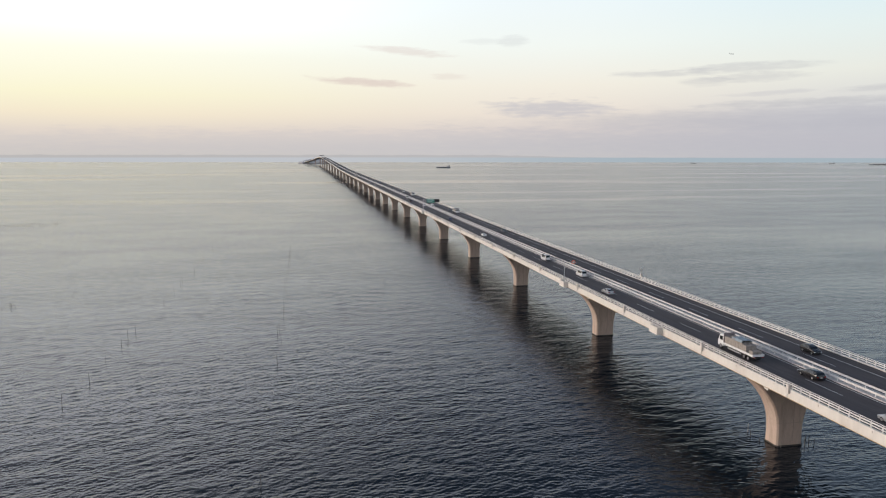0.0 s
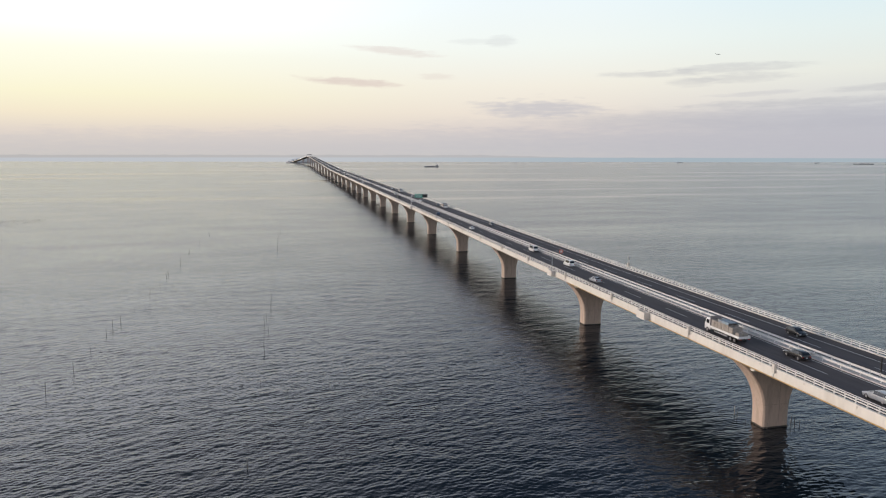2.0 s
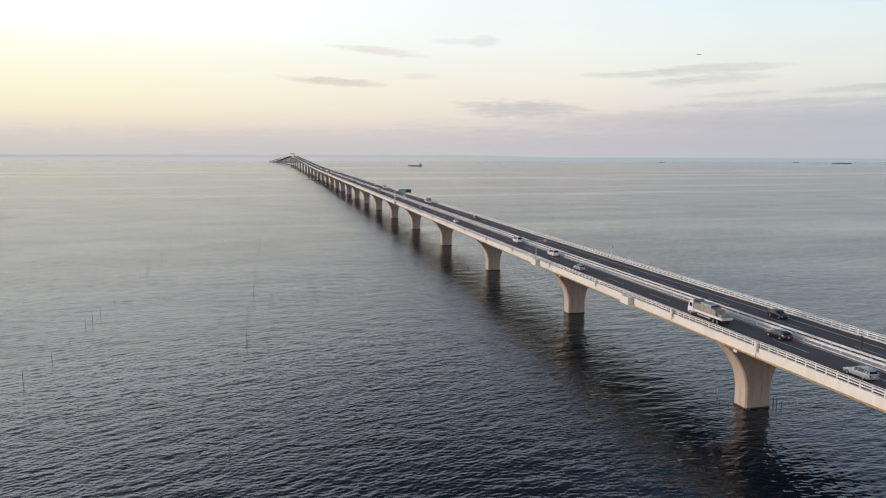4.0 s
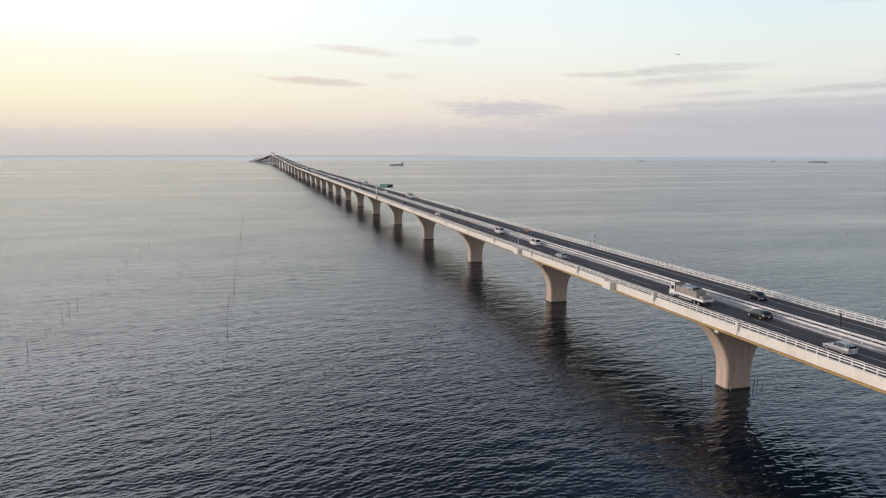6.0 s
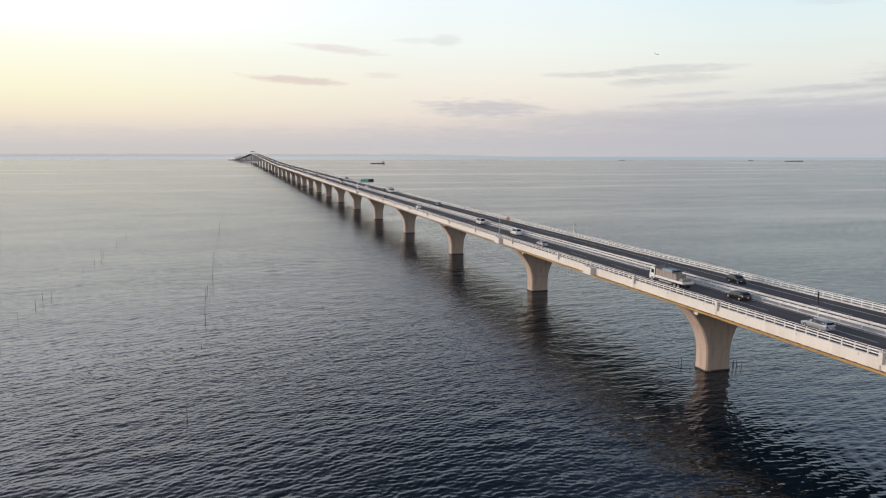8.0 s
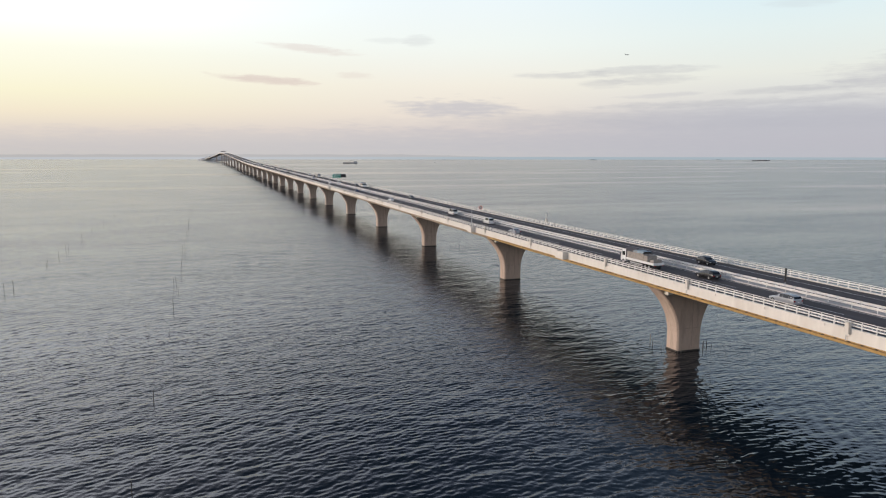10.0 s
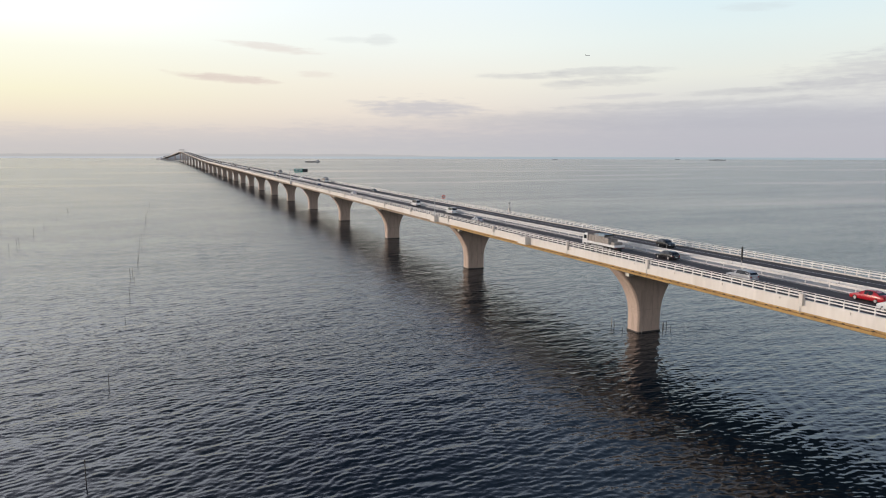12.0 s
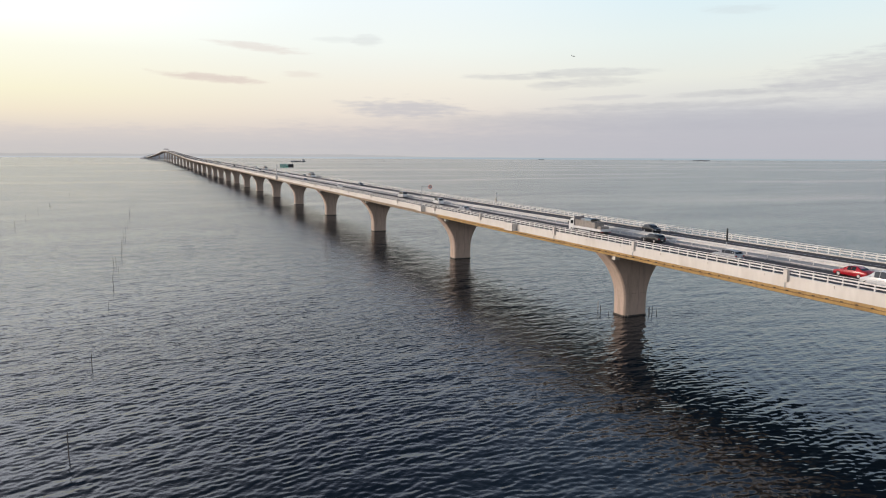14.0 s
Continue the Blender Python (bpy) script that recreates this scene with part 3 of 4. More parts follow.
def edge_bay(y):
    """A box-shaped bay that stands out from the deck edge."""
    ob = thing("edge_bay", "projecting pale bay on the deck edge", "bay", "bays on the deck edge")
    z = top(y)
    part("floor_slab", box(LEFT - 1.25, LEFT - 0.01, y - 1.8, y + 1.8, z - 1.35, z - 1.1, 0.03), FASCIA, ob)
    part("front_panel", box(LEFT - 1.25, LEFT - 1.13, y - 1.8, y + 1.8, z - 1.1, z + 0.32, 0.02), FASCIA, ob)
    for s in (-1, 1):
        part("side_panel", box(LEFT - 1.13, LEFT - 0.01, y + s * 1.74 - 0.06, y + s * 1.74 + 0.06, z - 1.1, z + 0.32, 0.02), FASCIA, ob)
    part("cover_plate", box(LEFT - 1.13, LEFT - 0.01, y - 1.67, y + 1.67, z + 0.02, z + 0.1), BOXPAINT, ob)


for y in (29.5, 85.5, 336.9):
    edge_bay(y)


def drip(y):
    """Short drain spout under the kerb."""
    return tube((LEFT - 0.04, y, top(y) - 0.30), (LEFT - 0.06, y, top(y) - 0.02), 0.05, sides=8)


for i in range(18):
    y = -61.0 + 10.3 * i
    part("drain_spout", drip(y), BOXPAINT, bridge)


def ring_sign(y):
    ob = thing("speed_sign_mast", "thin grey mast with a lit round sign", "road sign")
    z = top(y)
    part("mast", tube((LEFT - 0.4, y, z - 1.0), (LEFT - 0.4, y, z + 6.1), 0.13, 0.09), GALV, ob)
    part("arm", tube((LEFT - 0.4, y, z + 5.95), (-7.2, y, z + 5.95), 0.05), GALV, ob)
    ring = bmesh.new()
    n = 28
    rings = [[ring.verts.new((-7.55 + r * math.cos(a), y + dy, z + 5.85 + r * math.sin(a))) for a in (2 * math.pi * i / n for i in range(n))]
             for r, dy in ((0.58, 0.05), (0.58, -0.06), (0.46, -0.08), (0.46, -0.03))]
    for a, b in zip(rings, rings[1:]):
        for i in range(n):
            ring.faces.new((a[i], a[(i + 1) % n], b[(i + 1) % n], b[i]))
    panel = part("panel", tube((-7.55, y + 0.1, z + 5.85), (-7.55, y - 0.02, z + 5.85), 0.54, sides=28), GALV, ob, "grey round display face")
    part("ring", ring, REDRING, ob, "lit orange-red ring")
    part("digits_bar", box(-7.75, -7.35, y - 0.06, y - 0.03, z + 5.72, z + 5.98), WHITE, panel)
    part("foot", box(LEFT - 0.62, LEFT - 0.18, y - 0.25, y + 0.25, z - 1.0, z - 0.9, 0.02), GALV, ob)


ring_sign(85.5)


def gantry_sign(y):
    ob = thing("overhead_sign", "green motorway sign on a white cantilever mast", "road sign")
    z = top(y)
    part("mast", tube((LEFT - 0.35, y, z - 1.0), (LEFT - 0.35, y, z + 8.0), 0.24, 0.18, 14), RAIL, ob)
    for dz in (6.9, 7.7):
        part("arm", tube((LEFT - 0.35, y, z + dz), (0.6, y, z + dz), 0.11), RAIL, ob)
    board = part("board", box(-7.9, -2.9, y - 0.2, y - 0.08, z + 5.9, z + 8.3, 0.03), GREEN, ob, "green panel with white lettering bars")
    for k, (x0, x1, dz, h) in enumerate(((-7.5, -5.2, 7.5, 0.45), (-7.5, -5.9, 6.8, 0.35), (-4.9, -3.3, 7.5, 0.45), (-5.4, -3.3, 6.8, 0.35), (-7.5, -4.2, 6.25, 0.25))):
        part("lettering_bar", box(x0, x1, y - 0.215, y - 0.203, z + dz, z + dz + h), WHITE, board)
    dark = part("display", box(-2.85, 0.4, y - 0.25, y - 0.06, z + 6.0, z + 8.2, 0.03), DISPLAY, ob, "dark message display")
    part("display_hood", box(-2.85, 0.4, y - 0.29, y - 0.24, z + 8.1, z + 8.2), GALV, dark)


gantry_sign(337.0)


def watch_post(y):
    ob = thing("camera_post", "short white post with a device on top", "post")
    z = top(y)
    part("pole", tube((RIGHT - 0.05, y, z + 0.2), (RIGHT - 0.05, y, z + 3.4), 0.11, 0.08), RAIL, ob)
    part("cabinet", box(RIGHT - 0.35, RIGHT + 0.25, y - 0.3, y + 0.3, z + 0.9, z + 2.1, 0.03), BOXPAINT, ob)
    part("head", box(RIGHT - 0.3, RIGHT + 0.2, y - 0.25, y + 0.3, z + 3.4, z + 3.85, 0.04), GALV, ob)


watch_post(83.2)


def dark_post(y):
    ob = thing("marker_panel", "dark narrow panel on a steel post", "panel")
    z = top(y)
    part("pole", tube((MID, y, z + 0.2), (MID, y, z + 2.3), 0.06), GALV, ob)
    part("panel", box(MID - 0.15, MID + 0.15, y - 0.06, y + 0.06, z + 1.5, z + 3.75, 0.02), PATCH, ob)


dark_post(-21.9)


# ---------------------------------------------------------------- vehicles
def paint(name, col, rough=0.28):
    m = mat(name, col, rough, vary=0.05, scale=2)
    m.node_tree.nodes["Principled BSDF"].inputs["Coat Weight"].default_value = 0.5
    return m


CAR_WHITE = paint("car_white", (0.78, 0.78, 0.77))
CAR_SILVER = paint("car_silver", (0.38, 0.39, 0.41))
CAR_BLACK = paint("car_black", (0.018, 0.018, 0.02))
CAR_GREY = paint("car_grey", (0.13, 0.14, 0.15))
CAR_RED = paint("car_red", (0.48, 0.015, 0.025))
CAR_BLUE = paint("car_blue", (0.05, 0.09, 0.18))

# stations from nose to tail: (y along the car, belt height, roof height, half width at the belt, half width at the roof)
SHAPES = {
    "sedan": (4.7, 1.78, [(0.0, 0.52, 0.52, 0.66, 0.6), (0.12, 0.66, 0.66, 0.80, 0.7), (0.5, 0.78, 0.78, 0.86, 0.74), (1.25, 0.90, 0.93, 0.88, 0.74), (2.05, 0.93, 1.38, 0.89, 0.62),
                           (2.6, 0.94, 1.45, 0.89, 0.62), (3.2, 0.96, 1.42, 0.89, 0.61), (4.05, 0.98, 1.02, 0.87, 0.70), (4.55, 0.96, 0.97, 0.82, 0.70), (4.7, 0.70, 0.70, 0.74, 0.66)], (0.92, 3.65)),
    "minivan": (4.8, 1.8, [(0.0, 0.60, 0.60, 0.68, 0.6), (0.12, 0.80, 0.80, 0.82, 0.7), (0.55, 0.96, 0.98, 0.87, 0.74), (0.95, 1.05, 1.12, 0.89, 0.74), (1.75, 1.08, 1.74, 0.90, 0.68),
                           (2.4, 1.09, 1.84, 0.90, 0.69), (3.6, 1.10, 1.84, 0.90, 0.69), (4.45, 1.10, 1.76, 0.89, 0.67), (4.72, 1.06, 1.12, 0.87, 0.72), (4.8, 0.70, 0.70, 0.80, 0.7)], (0.92, 3.80)),
    "van": (4.7, 1.7, [(0.0, 0.70, 0.70, 0.70, 0.6), (0.10, 0.98, 1.0, 0.80, 0.7), (0.3, 1.10, 1.14, 0.84, 0.72), (0.95, 1.14, 1.84, 0.85, 0.70), (1.6, 1.15, 1.96, 0.85, 0.71),
                       (3.2, 1.15, 1.98, 0.85, 0.71), (4.45, 1.15, 1.94, 0.85, 0.70), (4.64, 1.12, 1.18, 0.84, 0.72), (4.7, 0.66, 0.66, 0.80, 0.7)], (0.8, 3.6)),
    "wagon": (4.7, 1.78, [(0.0, 0.54, 0.54, 0.66, 0.6), (0.12, 0.68, 0.68, 0.80, 0.7), (0.5, 0.82, 0.82, 0.86, 0.74), (1.25, 0.94, 0.97, 0.88, 0.74), (2.0, 0.97, 1.42, 0.89, 0.64),
                          (2.6, 0.98, 1.50, 0.89, 0.65), (3.7, 1.0, 1.48, 0.89, 0.65), (4.35, 1.0, 1.36, 0.88, 0.63), (4.62, 0.98, 1.02, 0.86, 0.70), (4.7, 0.66, 0.66, 0.78, 0.68)], (0.92, 3.65)),
    "hatch": (3.9, 1.7, [(0.0, 0.54, 0.54, 0.62, 0.56), (0.12, 0.72, 0.72, 0.76, 0.66), (0.45, 0.86, 0.86, 0.82, 0.70), (1.0, 0.96, 1.0, 0.84, 0.70), (1.65, 0.98, 1.46, 0.85, 0.62),
                         (2.2, 0.99, 1.54, 0.85, 0.63), (3.1, 1.0, 1.50, 0.85, 0.62), (3.6, 1.0, 1.30, 0.84, 0.60), (3.84, 0.96, 1.0, 0.82, 0.66), (3.9, 0.62, 0.62, 0.74, 0.64)], (0.75, 3.1)),
}


def wheel(parent, x, y, r, side, w=0.2):
    tyre = part("wheel", tube((x - w / 2, y, r), (x + w / 2, y, r), r, sides=18), TYRE, parent)
    part("rim", tube((x + side * w * 0.5, y, r), (x + side * (w * 0.5 + 0.012), y, r), r * 0.62, sides=12), RIM, tyre)


def build_car(kind, material, label, at, group="traffic on the bridge"):
    """A car with its nose towards +y at the pose given."""
    length, width, st, axles = SHAPES[kind]
    ob = thing("car", label, "car", group)
    half = length / 2
    bm = bmesh.new()
    rows = []
    for y, belt, roof, wb, wr in st:
        low = 0.24 if 0.1 < y < length - 0.1 else 0.36
        cabin = roof - belt > 0.06
        prof = [(wb - 0.06, low), (wb, low + 0.12), (wb, (low + belt) / 2 + 0.05), (wb - 0.015, belt), (wr if cabin else wb - 0.10, roof if cabin else roof + 0.012), (wr * 0.6 if cabin else wb * 0.5, roof + 0.035)]
        ring = [bm.verts.new((s * x, half - y, z)) for s, pts in ((1, prof), (-1, prof[::-1])) for x, z in pts]
        rows.append(ring)
    n = len(rows[0])
    for a, b in zip(rows, rows[1:]):
        for j in range(n):
            bm.faces.new((a[j], a[(j + 1) % n], b[(j + 1) % n], b[j]))
    bm.faces.new(rows[0])
    bm.faces.new(rows[-1][::-1])
    for f in bm.faces:
        f.smooth = True
    body = part("body", bm, material, ob)

    def sheet(name, quads, material):
        sm = bmesh.new()
        for q in quads:
            pts = [Vector(p) for p in q]
            nrm = (pts[1] - pts[0]).cross(pts[2] - pts[0]).normalized()
            mid = sum(pts, Vector()) / 4
            if nrm.dot(mid - Vector((0, mid.y * 0.7, 0.9))) < 0:
                nrm = -nrm
            inner = [mid + (p - mid) * 0.95 + nrm * 0.004 for p in pts]
            outer = [mid + (p - mid) * 0.93 + nrm * 0.018 for p in pts]
            iv, ov = [sm.verts.new(p) for p in inner], [sm.verts.new(p) for p in outer]
            sm.faces.new(ov)
            for i in range(4):
                sm.faces.new((iv[i], iv[(i + 1) % 4], ov[(i + 1) % 4], ov[i]))
        return part(name, sm, material, ob)

    cab = [i for i, s in enumerate(st) if s[2] - s[1] > 0.2]
    c0, c1 = cab[0], cab[-1]

    def pt(i, s, upper):
        y, belt, roof, wb, wr = st[i]
        return (s * (wr if upper else wb - 0.015), half - y, roof if upper else belt)

    for s in (-1, 1):
        for i in range(c0, c1):
            sheet("side_window", [[pt(i, s, False), pt(i + 1, s, False), pt(i + 1, s, True), pt(i, s, True)]], GLASS)
    def hood(i, s):
        y, belt, roof, wb, wr = st[i]
        return (s * (wb - 0.12), half - y, roof + 0.03)
    sheet("windscreen", [[hood(c0 - 1, -1), hood(c0 - 1, 1), pt(c0, 1, True), pt(c0, -1, True)]], GLASS)
    sheet("rear_window", [[hood(c1 + 1, -1), hood(c1 + 1, 1), pt(c1, 1, True), pt(c1, -1, True)]], GLASS)
    r = 0.32
    for s in (-1, 1):
        for a in axles:
            wheel(ob, s * (width / 2 - 0.11), half - a, r, s)
        yb, zb = st[-1][0], st[-1][1]
        part("tail_lamp", box(s * 0.68 - 0.12, s * 0.68 + 0.12, -half - 0.02, -half + 0.22, zb - 0.02, zb + 0.2, 0.02), TAIL, ob)
        part("head_lamp", box(s * 0.62 - 0.15, s * 0.62 + 0.15, half - 0.3, half - 0.02, st[0][1] + 0.0, st[0][1] + 0.15, 0.03), HEAD, ob)
        mi = st[c0]
        part("mirror", box(s * (mi[3] + 0.08) - 0.09, s * (mi[3] + 0.08) + 0.09, half - mi[0] + 0.42, half - mi[0] + 0.52, mi[1] + 0.0, mi[1] + 0.14, 0.03), material, ob)
    part("plate_bar", box(-0.17, 0.17, -half - 0.03, -half - 0.01, st[-1][1] - 0.12, st[-1][1] + 0.02), WHITE, ob)
    part("bumper", box(-width * 0.42, width * 0.42, -half - 0.05, -half + 0.1, 0.30, 0.48, 0.03), TRIM if kind == "van" else material, ob)
    ob.matrix_world = at @ Matrix.Scale(SIZE[kind], 4)
    return ob


SIZE = {"sedan": 1.03, "minivan": 1.08, "van": 1.12, "wagon": 1.03, "hatch": 1.05}


def on_road(x, y, ahead=True):
    return pose(x, y, top(y) + 0.006, math.degrees(math.atan((top(y + 2) - top(y - 2)) / 4)) * (1 if ahead else -1), 0, 0 if ahead else 180)


OUT_SLOW, OUT_FAST, IN_FAST, IN_SLOW = -5.2, -1.75, 5.2, 8.7

minivan = build_car("minivan", CAR_WHITE, "white minivan driving on the bridge", on_road(OUT_FAST, 93.2))
van = build_car("van", CAR_WHITE, "white boxy van driving on the bridge", on_road(OUT_FAST, 126.2))
sedan = build_car("sedan", CAR_SILVER, "silver saloon car on the asphalt lane", on_road(OUT_SLOW, 66.2))
wagon = build_car("wagon", CAR_SILVER, "silver estate car on the asphalt lane", on_road(OUT_SLOW, -29.0))
dark = build_car("hatch", CAR_BLACK, "black hatchback coming along the far lane", on_road(IN_SLOW, 5.0, False))
red = build_car("sedan", CAR_RED, "red saloon car on the inner lane", on_road(OUT_FAST, -47.0))
family = build_car("minivan", CAR_WHITE, "white people carrier beside the parapet railing", on_road(OUT_SLOW, -53.5))
suv = build_car("wagon", CAR_BLACK, "black estate car on the inner lane", on_road(OUT_FAST, -8.0))
hatch = build_car("hatch", CAR_BLUE, "dark blue hatchback on the bridge", on_road(OUT_SLOW, 276.9))
grey = build_car("wagon", CAR_GREY, "dark grey estate car on the bridge", on_road(IN_SLOW, 215.0, False))
white2 = build_car("sedan", CAR_WHITE, "white saloon car far along the bridge", on_road(OUT_SLOW, 200.8))
for src, x, y, ahead in ((white2, OUT_FAST, 383, True), (grey, IN_SLOW, 344, False), (dark, OUT_SLOW, 425, True), (van, OUT_FAST, 465, True), (white2, IN_FAST, 388, False),
                         (grey, OUT_SLOW, 535, True), (minivan, IN_SLOW, 560, False), (dark, OUT_FAST, 641, True), (white2, OUT_SLOW, 700, True), (hatch, IN_FAST, 745, False),
                         (minivan, OUT_FAST, 788, True), (grey, OUT_SLOW, 880, True), (dark, IN_SLOW, 930, False), (van, OUT_SLOW, 1010, True), (dark, OUT_FAST, 1120, True),
                         (white2, IN_SLOW, 1190, False), (grey, OUT_FAST, 1300, True), (minivan, IN_FAST, 1420, False), (dark, OUT_SLOW, 1530, True), (grey, IN_SLOW, 1680, False),
                         (dark, OUT_FAST, 1820, True), (van, OUT_SLOW, 2050, True)):
    copy_thing(src, on_road(x, y, ahead))


def build_truck(at):
    """A flatbed lorry, nose towards +y: cab, tall headboard, stacked crates under a sheet."""
    ob = thing("truck", "white flatbed lorry loaded with grey crates", "truck", "traffic on the bridge")
    cabm = bmesh.new()
    pts = [(5.4, 0.55), (5.45, 1.2), (5.3, 1.7), (5.0, 2.75), (4.7, 2.9), (3.7, 2.9), (3.7, 0.55)]
    L = [cabm.verts.new((-1.15 + (0.1 if z > 2 else 0), y, z)) for y, z in pts]
    R = [cabm.verts.new((1.15 - (0.1 if z > 2 else 0), y, z)) for y, z in pts]
    cabm.faces.new(L), cabm.faces.new(R[::-1])
    for i in range(len(pts)):
        cabm.faces.new((L[i], L[(i + 1) % len(pts)], R[(i + 1) % len(pts)], R[i]))
    bmesh.ops.bevel(cabm, geom=list(cabm.edges), offset=0.05, segments=2, affect="EDGES")
    cab = part("cab", cabm, CAR_WHITE, ob, "white lorry cab")
    for s in (-1, 1):
        part("side_window", box(s * 1.12 - 0.03, s * 1.12 + 0.03, 3.95, 4.85, 1.75, 2.5, 0.02), GLASS, cab)
        part("mirror", box(s * 1.38 - 0.08, s * 1.38 + 0.08, 5.2, 5.3, 1.7, 2.15, 0.02), TRIM, cab)
    part("windscreen", box(-0.98, 0.98, 5.12, 5.24, 1.75, 2.6, 0.03), GLASS, cab)
    part("chassis", box(-0.45, 0.45, -5.5, 4.6, 0.55, 0.85, 0.02), TRIM, ob)
    bed = part("flatbed", box(-1.2, 1.2, -5.6, 3.5, 1.0, 1.18, 0.03), CAR_WHITE, ob, "white flatbed with low sides")
    for s in (-1, 1):
        part("side_board", box(s * 1.2 - 0.03, s * 1.2 + 0.03, -5.6, 3.45, 1.18, 1.48, 0.01), CAR_WHITE, bed)
        part("underrun_bar", box(s * 1.1 - 0.03, s * 1.1 + 0.03, -2.0, 2.2, 0.5, 0.8, 0.01), GALV, ob)
        for y in (4.4, -3.0, -4.2):
            wheel(ob, s * 1.02, y, 0.48, s, 0.3)
        part("tail_lamp", box(s * 0.85 - 0.2, s * 0.85 + 0.2, -5.68, -5.6, 0.85, 1.0, 0.01), TAIL, ob)
    part("headboard", box(-1.2, 1.2, 3.45, 3.55, 1.18, 3.3, 0.02), SHIPDECK, ob, "tall grey headboard")
    part("tailboard", box(-1.2, 1.2, -5.64, -5.58, 1.18, 1.5, 0.01), CAR_WHITE, bed)
    rnd = random.Random(4)
    y = 3.3
    while y > -3.4:
        d = rnd.uniform(1.0, 1.3)
        for x in (-0.56, 0.56):
            h = rnd.uniform(1.5, 1.9) if y > -1.8 else rnd.uniform(1.1, 1.4)
            part("crate", box(x - 0.52, x + 0.52, y - d + 0.06, y, 1.19, 1.19 + h, 0.03), CARGO, ob, "grey-brown crate")
        y -= d
    for x in (-0.5, 0.5):
        part("crate", box(x - 0.45, x + 0.45, -5.2, -4.1, 1.19, 1.95, 0.03), CARGO, ob, "grey-brown crate")
    sheet = bmesh.new()
    bmesh.ops.create_grid(sheet, x_segments=10, y_segments=14, size=0.5)
    for v in sheet.verts:
        x, yy = v.co.x * 2.26, v.co.y * 3.2 - 0.4
        sag = 0.10 * noise.noise(Vector((x * 1.3, yy * 1.1, 3.0)))
        drop = -0.35 if abs(x) > 1.08 else 0.0
        v.co = Vector((x, yy, 3.14 + sag + drop))
    bmesh.ops.solidify(sheet, geom=list(sheet.faces), thickness=0.03)
    part("sheet", sheet, TARP, ob, "blue-grey tarpaulin over the load")
    ob.matrix_world = at
    return ob


truck = build_truck(on_road(OUT_SLOW, 7.0))
for x, y, ahead in ((IN_SLOW, 324.0, False), (IN_SLOW, 505.0, False), (OUT_SLOW, 960.0, True), (OUT_SLOW, 1600.0, True)):
    copy_thing(truck, on_road(x, y, ahead))


# ---------------------------------------------------------------- poles in the water
def sea_pole(x, y, h, r, lean, name, label, category, group, material):
    m = tube((0, 0, -1.5), (h * math.sin(lean), 0.3 * h * math.sin(lean * 1.7), h), r, r * 0.7, 7)
    ob = part(name, m, material, None, label)
    ob.location = (x, y, 0)
    tagged(ob, category=category, group=group)


rnd = random.Random(11)
spots = [(-94.2, y) for y in (-32, 0.5, 44, 68, 90, 99.5, 104, 122, 138.5, 160, 178, 195, 204, 232, 264, 267, 300, 338, 352, 395, 440)]
spots += [(-137.2, y) for y in (45.4, 62, 79.6, 93.7, 101.9, 109.2, 128, 151, 156.3, 172, 188, 193.7, 225, 257.7, 262, 300, 345, 348, 400, 452)]
for x, y in spots:
    big = rnd.random() < 0.6
    sea_pole(x + rnd.uniform(-0.7, 0.7), y, rnd.uniform(2.0, 3.0) if big else rnd.uniform(1.0, 1.8), 0.065 if big else 0.05, rnd.uniform(-0.09, 0.09),
             "fishery_pole", "thin dark pole standing in the sea", "pole", "rows of fishery poles", WOODPOLE)
for x, y, h, pale in ((-4.4, 3.3, 2.4, 0), (-4.1, 1.1, 1.2, 0), (4.4, -1.3, 2.6, 0), (4.95, -2.0, 1.7, 0), (-2.0, -2.05, 1.9, 1), (2.75, -2.2, 2.4, 1), (-3.4, 5.6, 2.8, 1), (5.3, 0.6, 1.5, 0), (3.6, -2.3, 2.0, 0)):
    sea_pole(x, y, h * 0.6, 0.07, rnd.uniform(-0.05, 0.05), "mooring_pole", "thin pole beside the bridge pier", "pole", "poles by the pier", PALEPOLE if pale else WOODPOLE)


def pole_field(x0, x1, y0, y1, n, seed):
    """A dense field of far fishery poles."""
    r = random.Random(seed)
    verts, faces = [], []
    for _ in range(n):
        x, y, h, w = r.uniform(x0, x1), r.uniform(y0, y1), r.uniform(1.0, 2.3), 0.06
        o = len(verts)
        verts += [(x - w, y - w, -0.5), (x + w, y - w, -0.5), (x + w, y + w, -0.5), (x - w, y + w, -0.5), (x, y, h)]
        faces += [(o, o + 1, o + 4), (o + 1, o + 2, o + 4), (o + 2, o + 3, o + 4), (o + 3, o, o + 4)]
    tagged(new("pole_field", mesh_of("pole_field", verts, faces, WOODPOLE)), "distant field of thin fishery poles in the sea", "poles", kind="stuff")


pole_field(-330, -268, 444, 476, 130, 3)
pole_field(-215, -186, 152, 156, 26, 5)


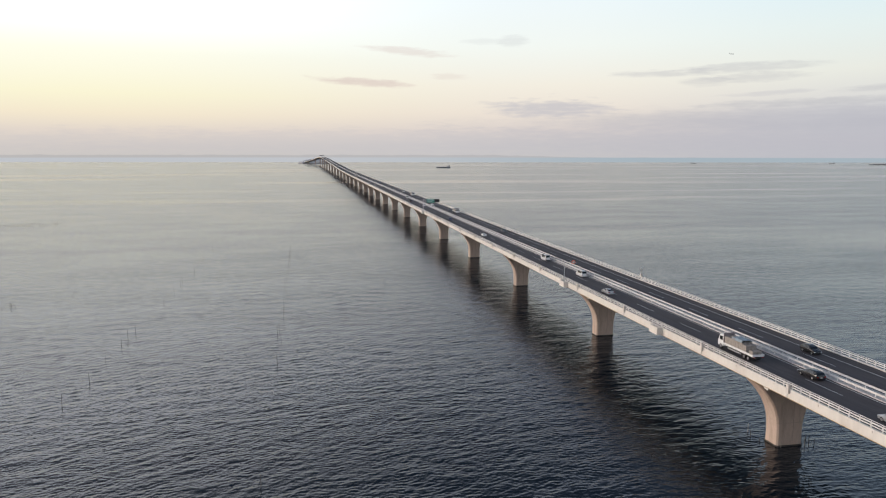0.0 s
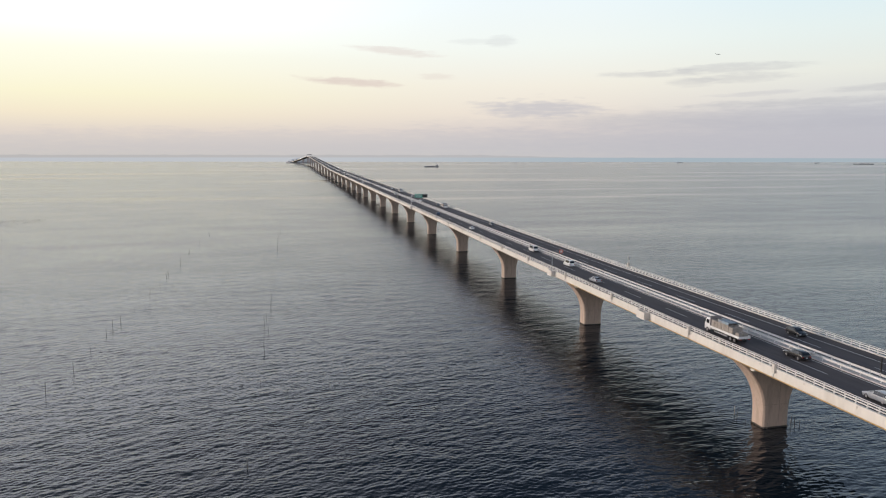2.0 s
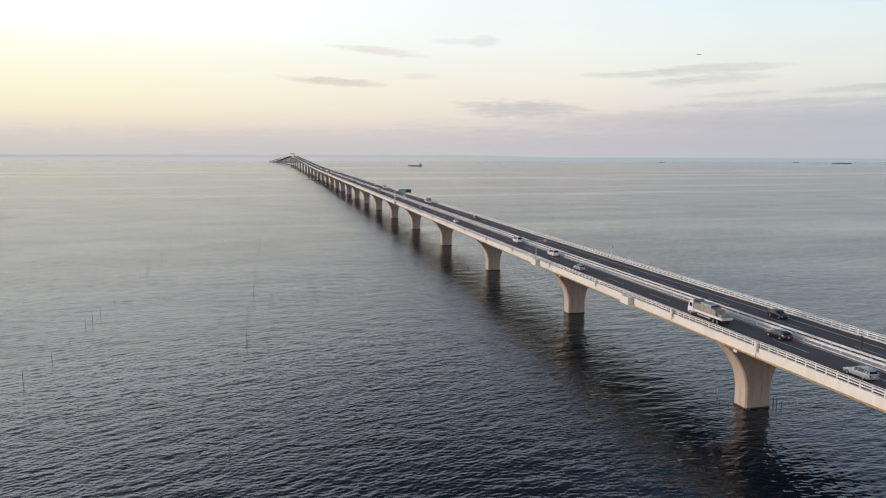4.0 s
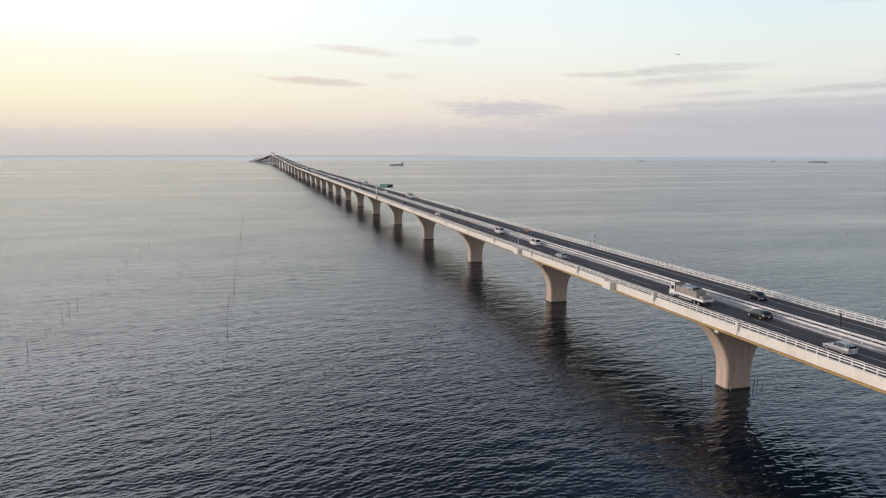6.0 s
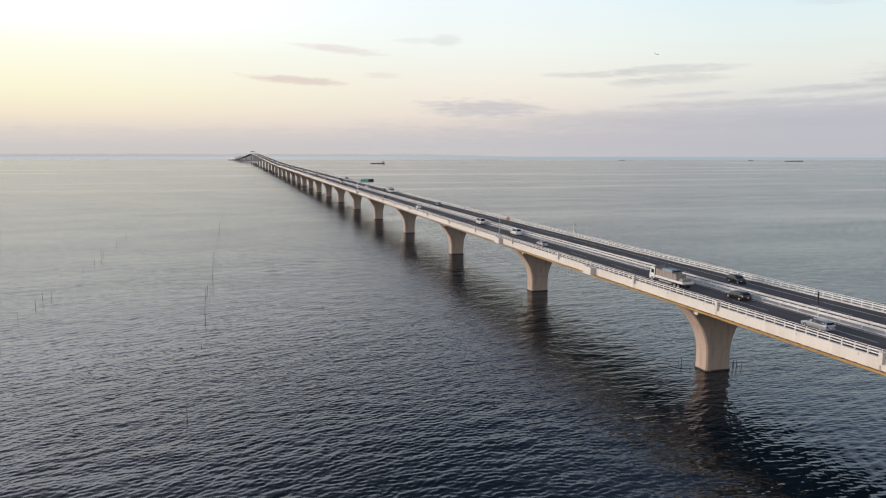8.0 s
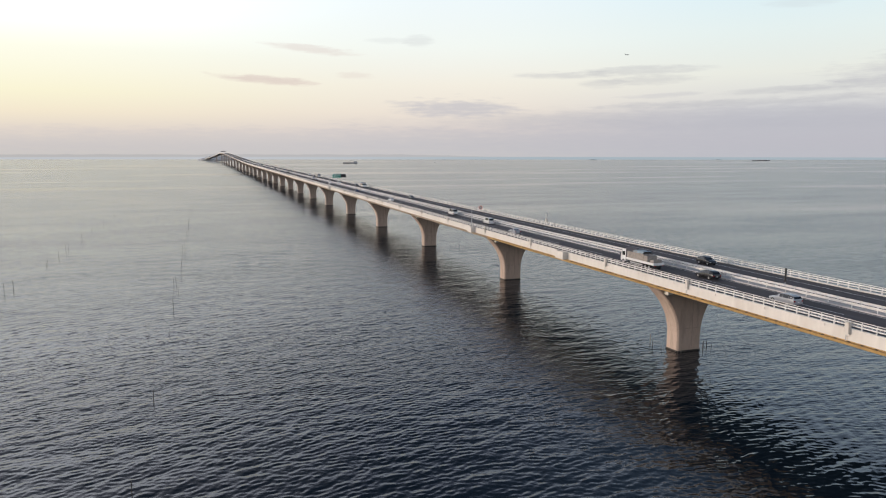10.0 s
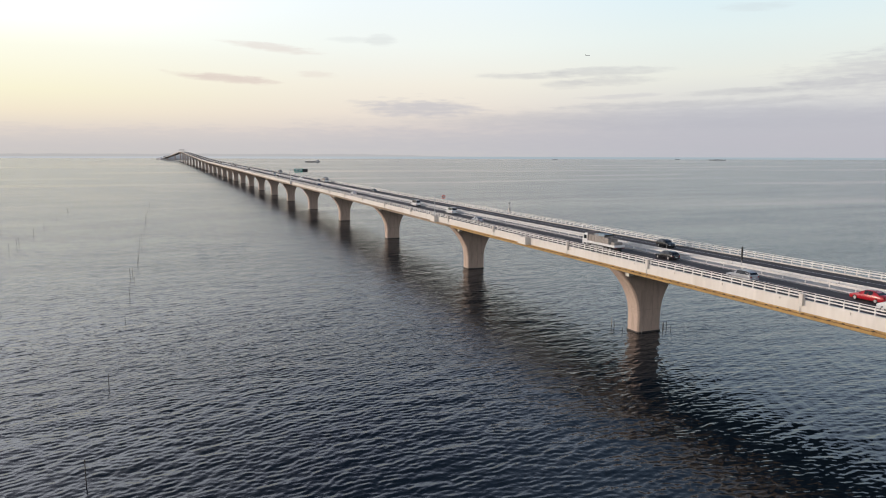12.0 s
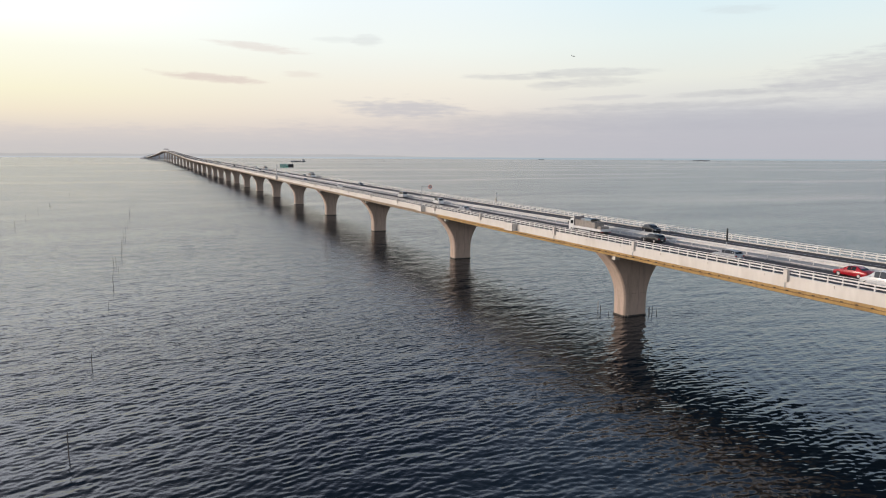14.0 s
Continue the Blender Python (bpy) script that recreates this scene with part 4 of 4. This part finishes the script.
# ---------------------------------------------------------------- ships
def hull_mesh(length, beam, depth, sheer=0.6):
    bm = bmesh.new()
    n = 14
    rings = []
    for i in range(n + 1):
        t = i / n
        x = -length / 2 + length * t
        w = beam / 2 * (min(1.0, (1 - t) * 4.5) ** 0.6 if t > 0.75 else min(1.0, 0.75 + t * 3))
        w = max(w, 0.15)
        top_z = depth + sheer * (abs(2 * t - 1) ** 3) * 2
        rings.append([bm.verts.new(p) for p in ((x, -w, top_z), (x, -w * 0.85, -1.0), (x, w * 0.85, -1.0), (x, w, top_z))])
    for a, b in zip(rings, rings[1:]):
        for j in range(4):
            bm.faces.new((a[j], a[(j + 1) % 4], b[(j + 1) % 4], b[j]))
    bm.faces.new(rings[0]), bm.faces.new(rings[-1][::-1])
    return bm


def ship(name, label, x, y, length, heading, house, low=False):
    ob = thing(name, label, "ship", "ships in the bay")
    beam, depth = length * 0.17, length * (0.035 if low else 0.055)
    hull = part("hull", hull_mesh(length, beam, depth), HULL, ob, "dark hull")
    part("hatch_cover", box(-length * 0.22, length * 0.34, -beam * 0.33, beam * 0.33, depth, depth + length * 0.02, 0.1), SHIPDECK, ob)
    if house:
        b = part("superstructure", box(-length * 0.45, -length * 0.28, -beam * 0.4, beam * 0.4, depth, depth + length * 0.11, 0.15), SHIPWHITE, ob, "white wheelhouse block")
        part("window_band", box(-length * 0.28, -length * 0.277, -beam * 0.36, beam * 0.36, depth + length * 0.08, depth + length * 0.1), HAZEGLASS, b)
        part("funnel", box(-length * 0.42, -length * 0.38, -beam * 0.12, beam * 0.12, depth + length * 0.11, depth + length * 0.15, 0.1), HULL, ob)
        part("mast", tube((length * 0.40, 0, depth), (length * 0.40, 0, depth + length * 0.10), 0.35, 0.2), SHIPDECK, ob)
        part("derrick", tube((length * 0.02, 0, depth), (length * 0.02, 0, depth + length * 0.09), 0.4, 0.25), SHIPDECK, ob)
    ob.matrix_world = pose(x, y, 0, 0, 0, heading)


ship("cargo_ship", "small dark cargo ship under way in the bay", 474, 2690, 58, 168, True)
ship("barge", "long low dark barge in the bay", 2960, 3130, 96, -42, False, True)
ship("cargo_ship", "distant cargo ship near the horizon", 2350, 3950, 36, -30, True)
ship("cargo_ship", "distant cargo ship near the horizon", 3150, 3700, 32, -38, True)
ship("fishing_boat", "tiny fishing boat beyond the bridge", 905, 2900, 9, 150, True)


# ---------------------------------------------------------------- island at the bridge's end
def artificial_island():
    ob = thing("island", "distant hazy artificial island with terraced rest area", "island")
    bm = bmesh.new()
    outline = [(-118, 4120), (-92, 4095), (70, 4095), (105, 4150), (105, 4600), (40, 4740), (-40, 4740), (-118, 4560)]
    lo = [bm.verts.new((x, y, -2)) for x, y in outline]
    hi = [bm.verts.new((x * 0.95, 4110 + (y - 4110) * 0.98, 7)) for x, y in outline]
    for i in range(8):
        bm.faces.new((lo[i], lo[(i + 1) % 8], hi[(i + 1) % 8], hi[i]))
    bm.faces.new(hi)
    part("revetment", bm, ISLAND, ob, "grey stone sea wall, haze put into its colour")
    for x0, x1, y0, y1, z0, z1 in ((-95, 60, 4150, 4550, 7, 14), (-78, 50, 4180, 4520, 14, 21), (-58, 40, 4220, 4480, 21, 27), (-30, 25, 4270, 4420, 27, 31)):
        deck = part("terrace", box(x0, x1, y0, y1, z0, z1 - 1, 0.4), BUILDING, ob, "terraced building deck, haze put into its pale colour")
        part("glazing", box(x0 + 1, x1 - 1, y0 - 0.4, y0 + 0.2, z0 + 2, z1 - 2.5), HAZEGLASS, deck)
    for x in (-104, -70):
        part("lamp_mast", tube((x, 4130, 7), (x, 4130, 24), 0.5, 0.3), GALV, ob)
    return ob


artificial_island()


def fender(x, y, w, d):
    ob = thing("fender_pier", "low grey fender structure beside the bridge", "jetty", "fenders by the bridge")
    part("platform", box(x - w / 2, x + w / 2, y - d / 2, y + d / 2, 2.2, 3.6, 0.1), ISLAND, ob)
    for s in (-1, 1):
        for k in (-1, 0, 1):
            part("pile", tube((x + s * w * 0.4, y + k * d * 0.4, -2), (x + s * w * 0.4, y + k * d * 0.4, 2.3), 0.7, sides=8), TIDE, ob)


for x, y in ((-42, 2850), (-52, 3060), (-62, 3300)):
    fender(x, y, 30, 22)

# gantry with a sign at the bridge's crest
crest = thing("crest_gantry", "small sign gantry on the far bridge crest", "gantry")
cz = top(3300)
for x in (LEFT + 0.8, RIGHT - 0.8):
    part("leg", box(x - 0.4, x + 0.4, 3299.6, 3300.4, cz, cz + 8.5), GALV, crest)
part("panel", box(LEFT + 2, RIGHT - 2, 3299.5, 3300.2, cz + 6.4, cz + 9.6), SHIPDECK, crest)


# ---------------------------------------------------------------- aeroplane
def aeroplane():
    ob = thing("aeroplane", "small distant airliner in the evening sky", "aeroplane")
    fus = bmesh.new()
    prof = [(-18, 0.2), (-14, 1.2), (-9, 1.9), (0, 2.0), (12, 2.0), (16, 1.5), (18.5, 0.2)]
    rings = [[fus.verts.new((x, r * math.cos(a), r * math.sin(a))) for a in (2 * math.pi * i / 12 for i in range(12))] for x, r in prof]
    for a, b in zip(rings, rings[1:]):
        for i in range(12):
            fus.faces.new((a[i], a[(i + 1) % 12], b[(i + 1) % 12], b[i]))
    part("fuselage", fus, HULL, ob)
    for s in (-1, 1):
        for name, pts, t in (("wing", ((5, 1.8), (-1, 1.8), (-5.5, 17), (-4, 17)), 0.35), ("tailplane", ((-13.5, 0.6), (-16.5, 0.6), (-17.8, 6), (-16.6, 6)), 0.2)):
            w = bmesh.new()
            lo = [w.verts.new((x, s * y, -t)) for x, y in pts]
            hi = [w.verts.new((x, s * y, t * 0.4)) for x, y in pts]
            w.faces.new(lo), w.faces.new(hi)
            for i in range(4):
                w.faces.new((lo[i], lo[(i + 1) % 4], hi[(i + 1) % 4], hi[i]))
            part(name, w, HULL, ob)
        part("engine", tube((1.0, s * 5.6, -1.6), (4.6, s * 5.6, -1.6), 1.0, 1.1, 12), GALV, ob)
    fin = bmesh.new()
    pts = ((-12.5, 1.6), (-17, 1.6), (-18.5, 8), (-16.5, 8))
    lo, hi = [fin.verts.new((x, -0.2, z)) for x, z in pts], [fin.verts.new((x, 0.2, z)) for x, z in pts]
    fin.faces.new(lo), fin.faces.new(hi)
    for i in range(4):
        fin.faces.new((lo[i], lo[(i + 1) % 4], hi[(i + 1) % 4], hi[i]))
    part("fin", fin, HULL, ob)
    a, d = radians(33.3), 4200
    ob.matrix_world = pose(-86 + d * math.sin(a), -108 + d * math.cos(a), 42 + d * math.tan(radians(7.55)), 12, 4, -28) @ Matrix.Scale(0.72, 4)


aeroplane()
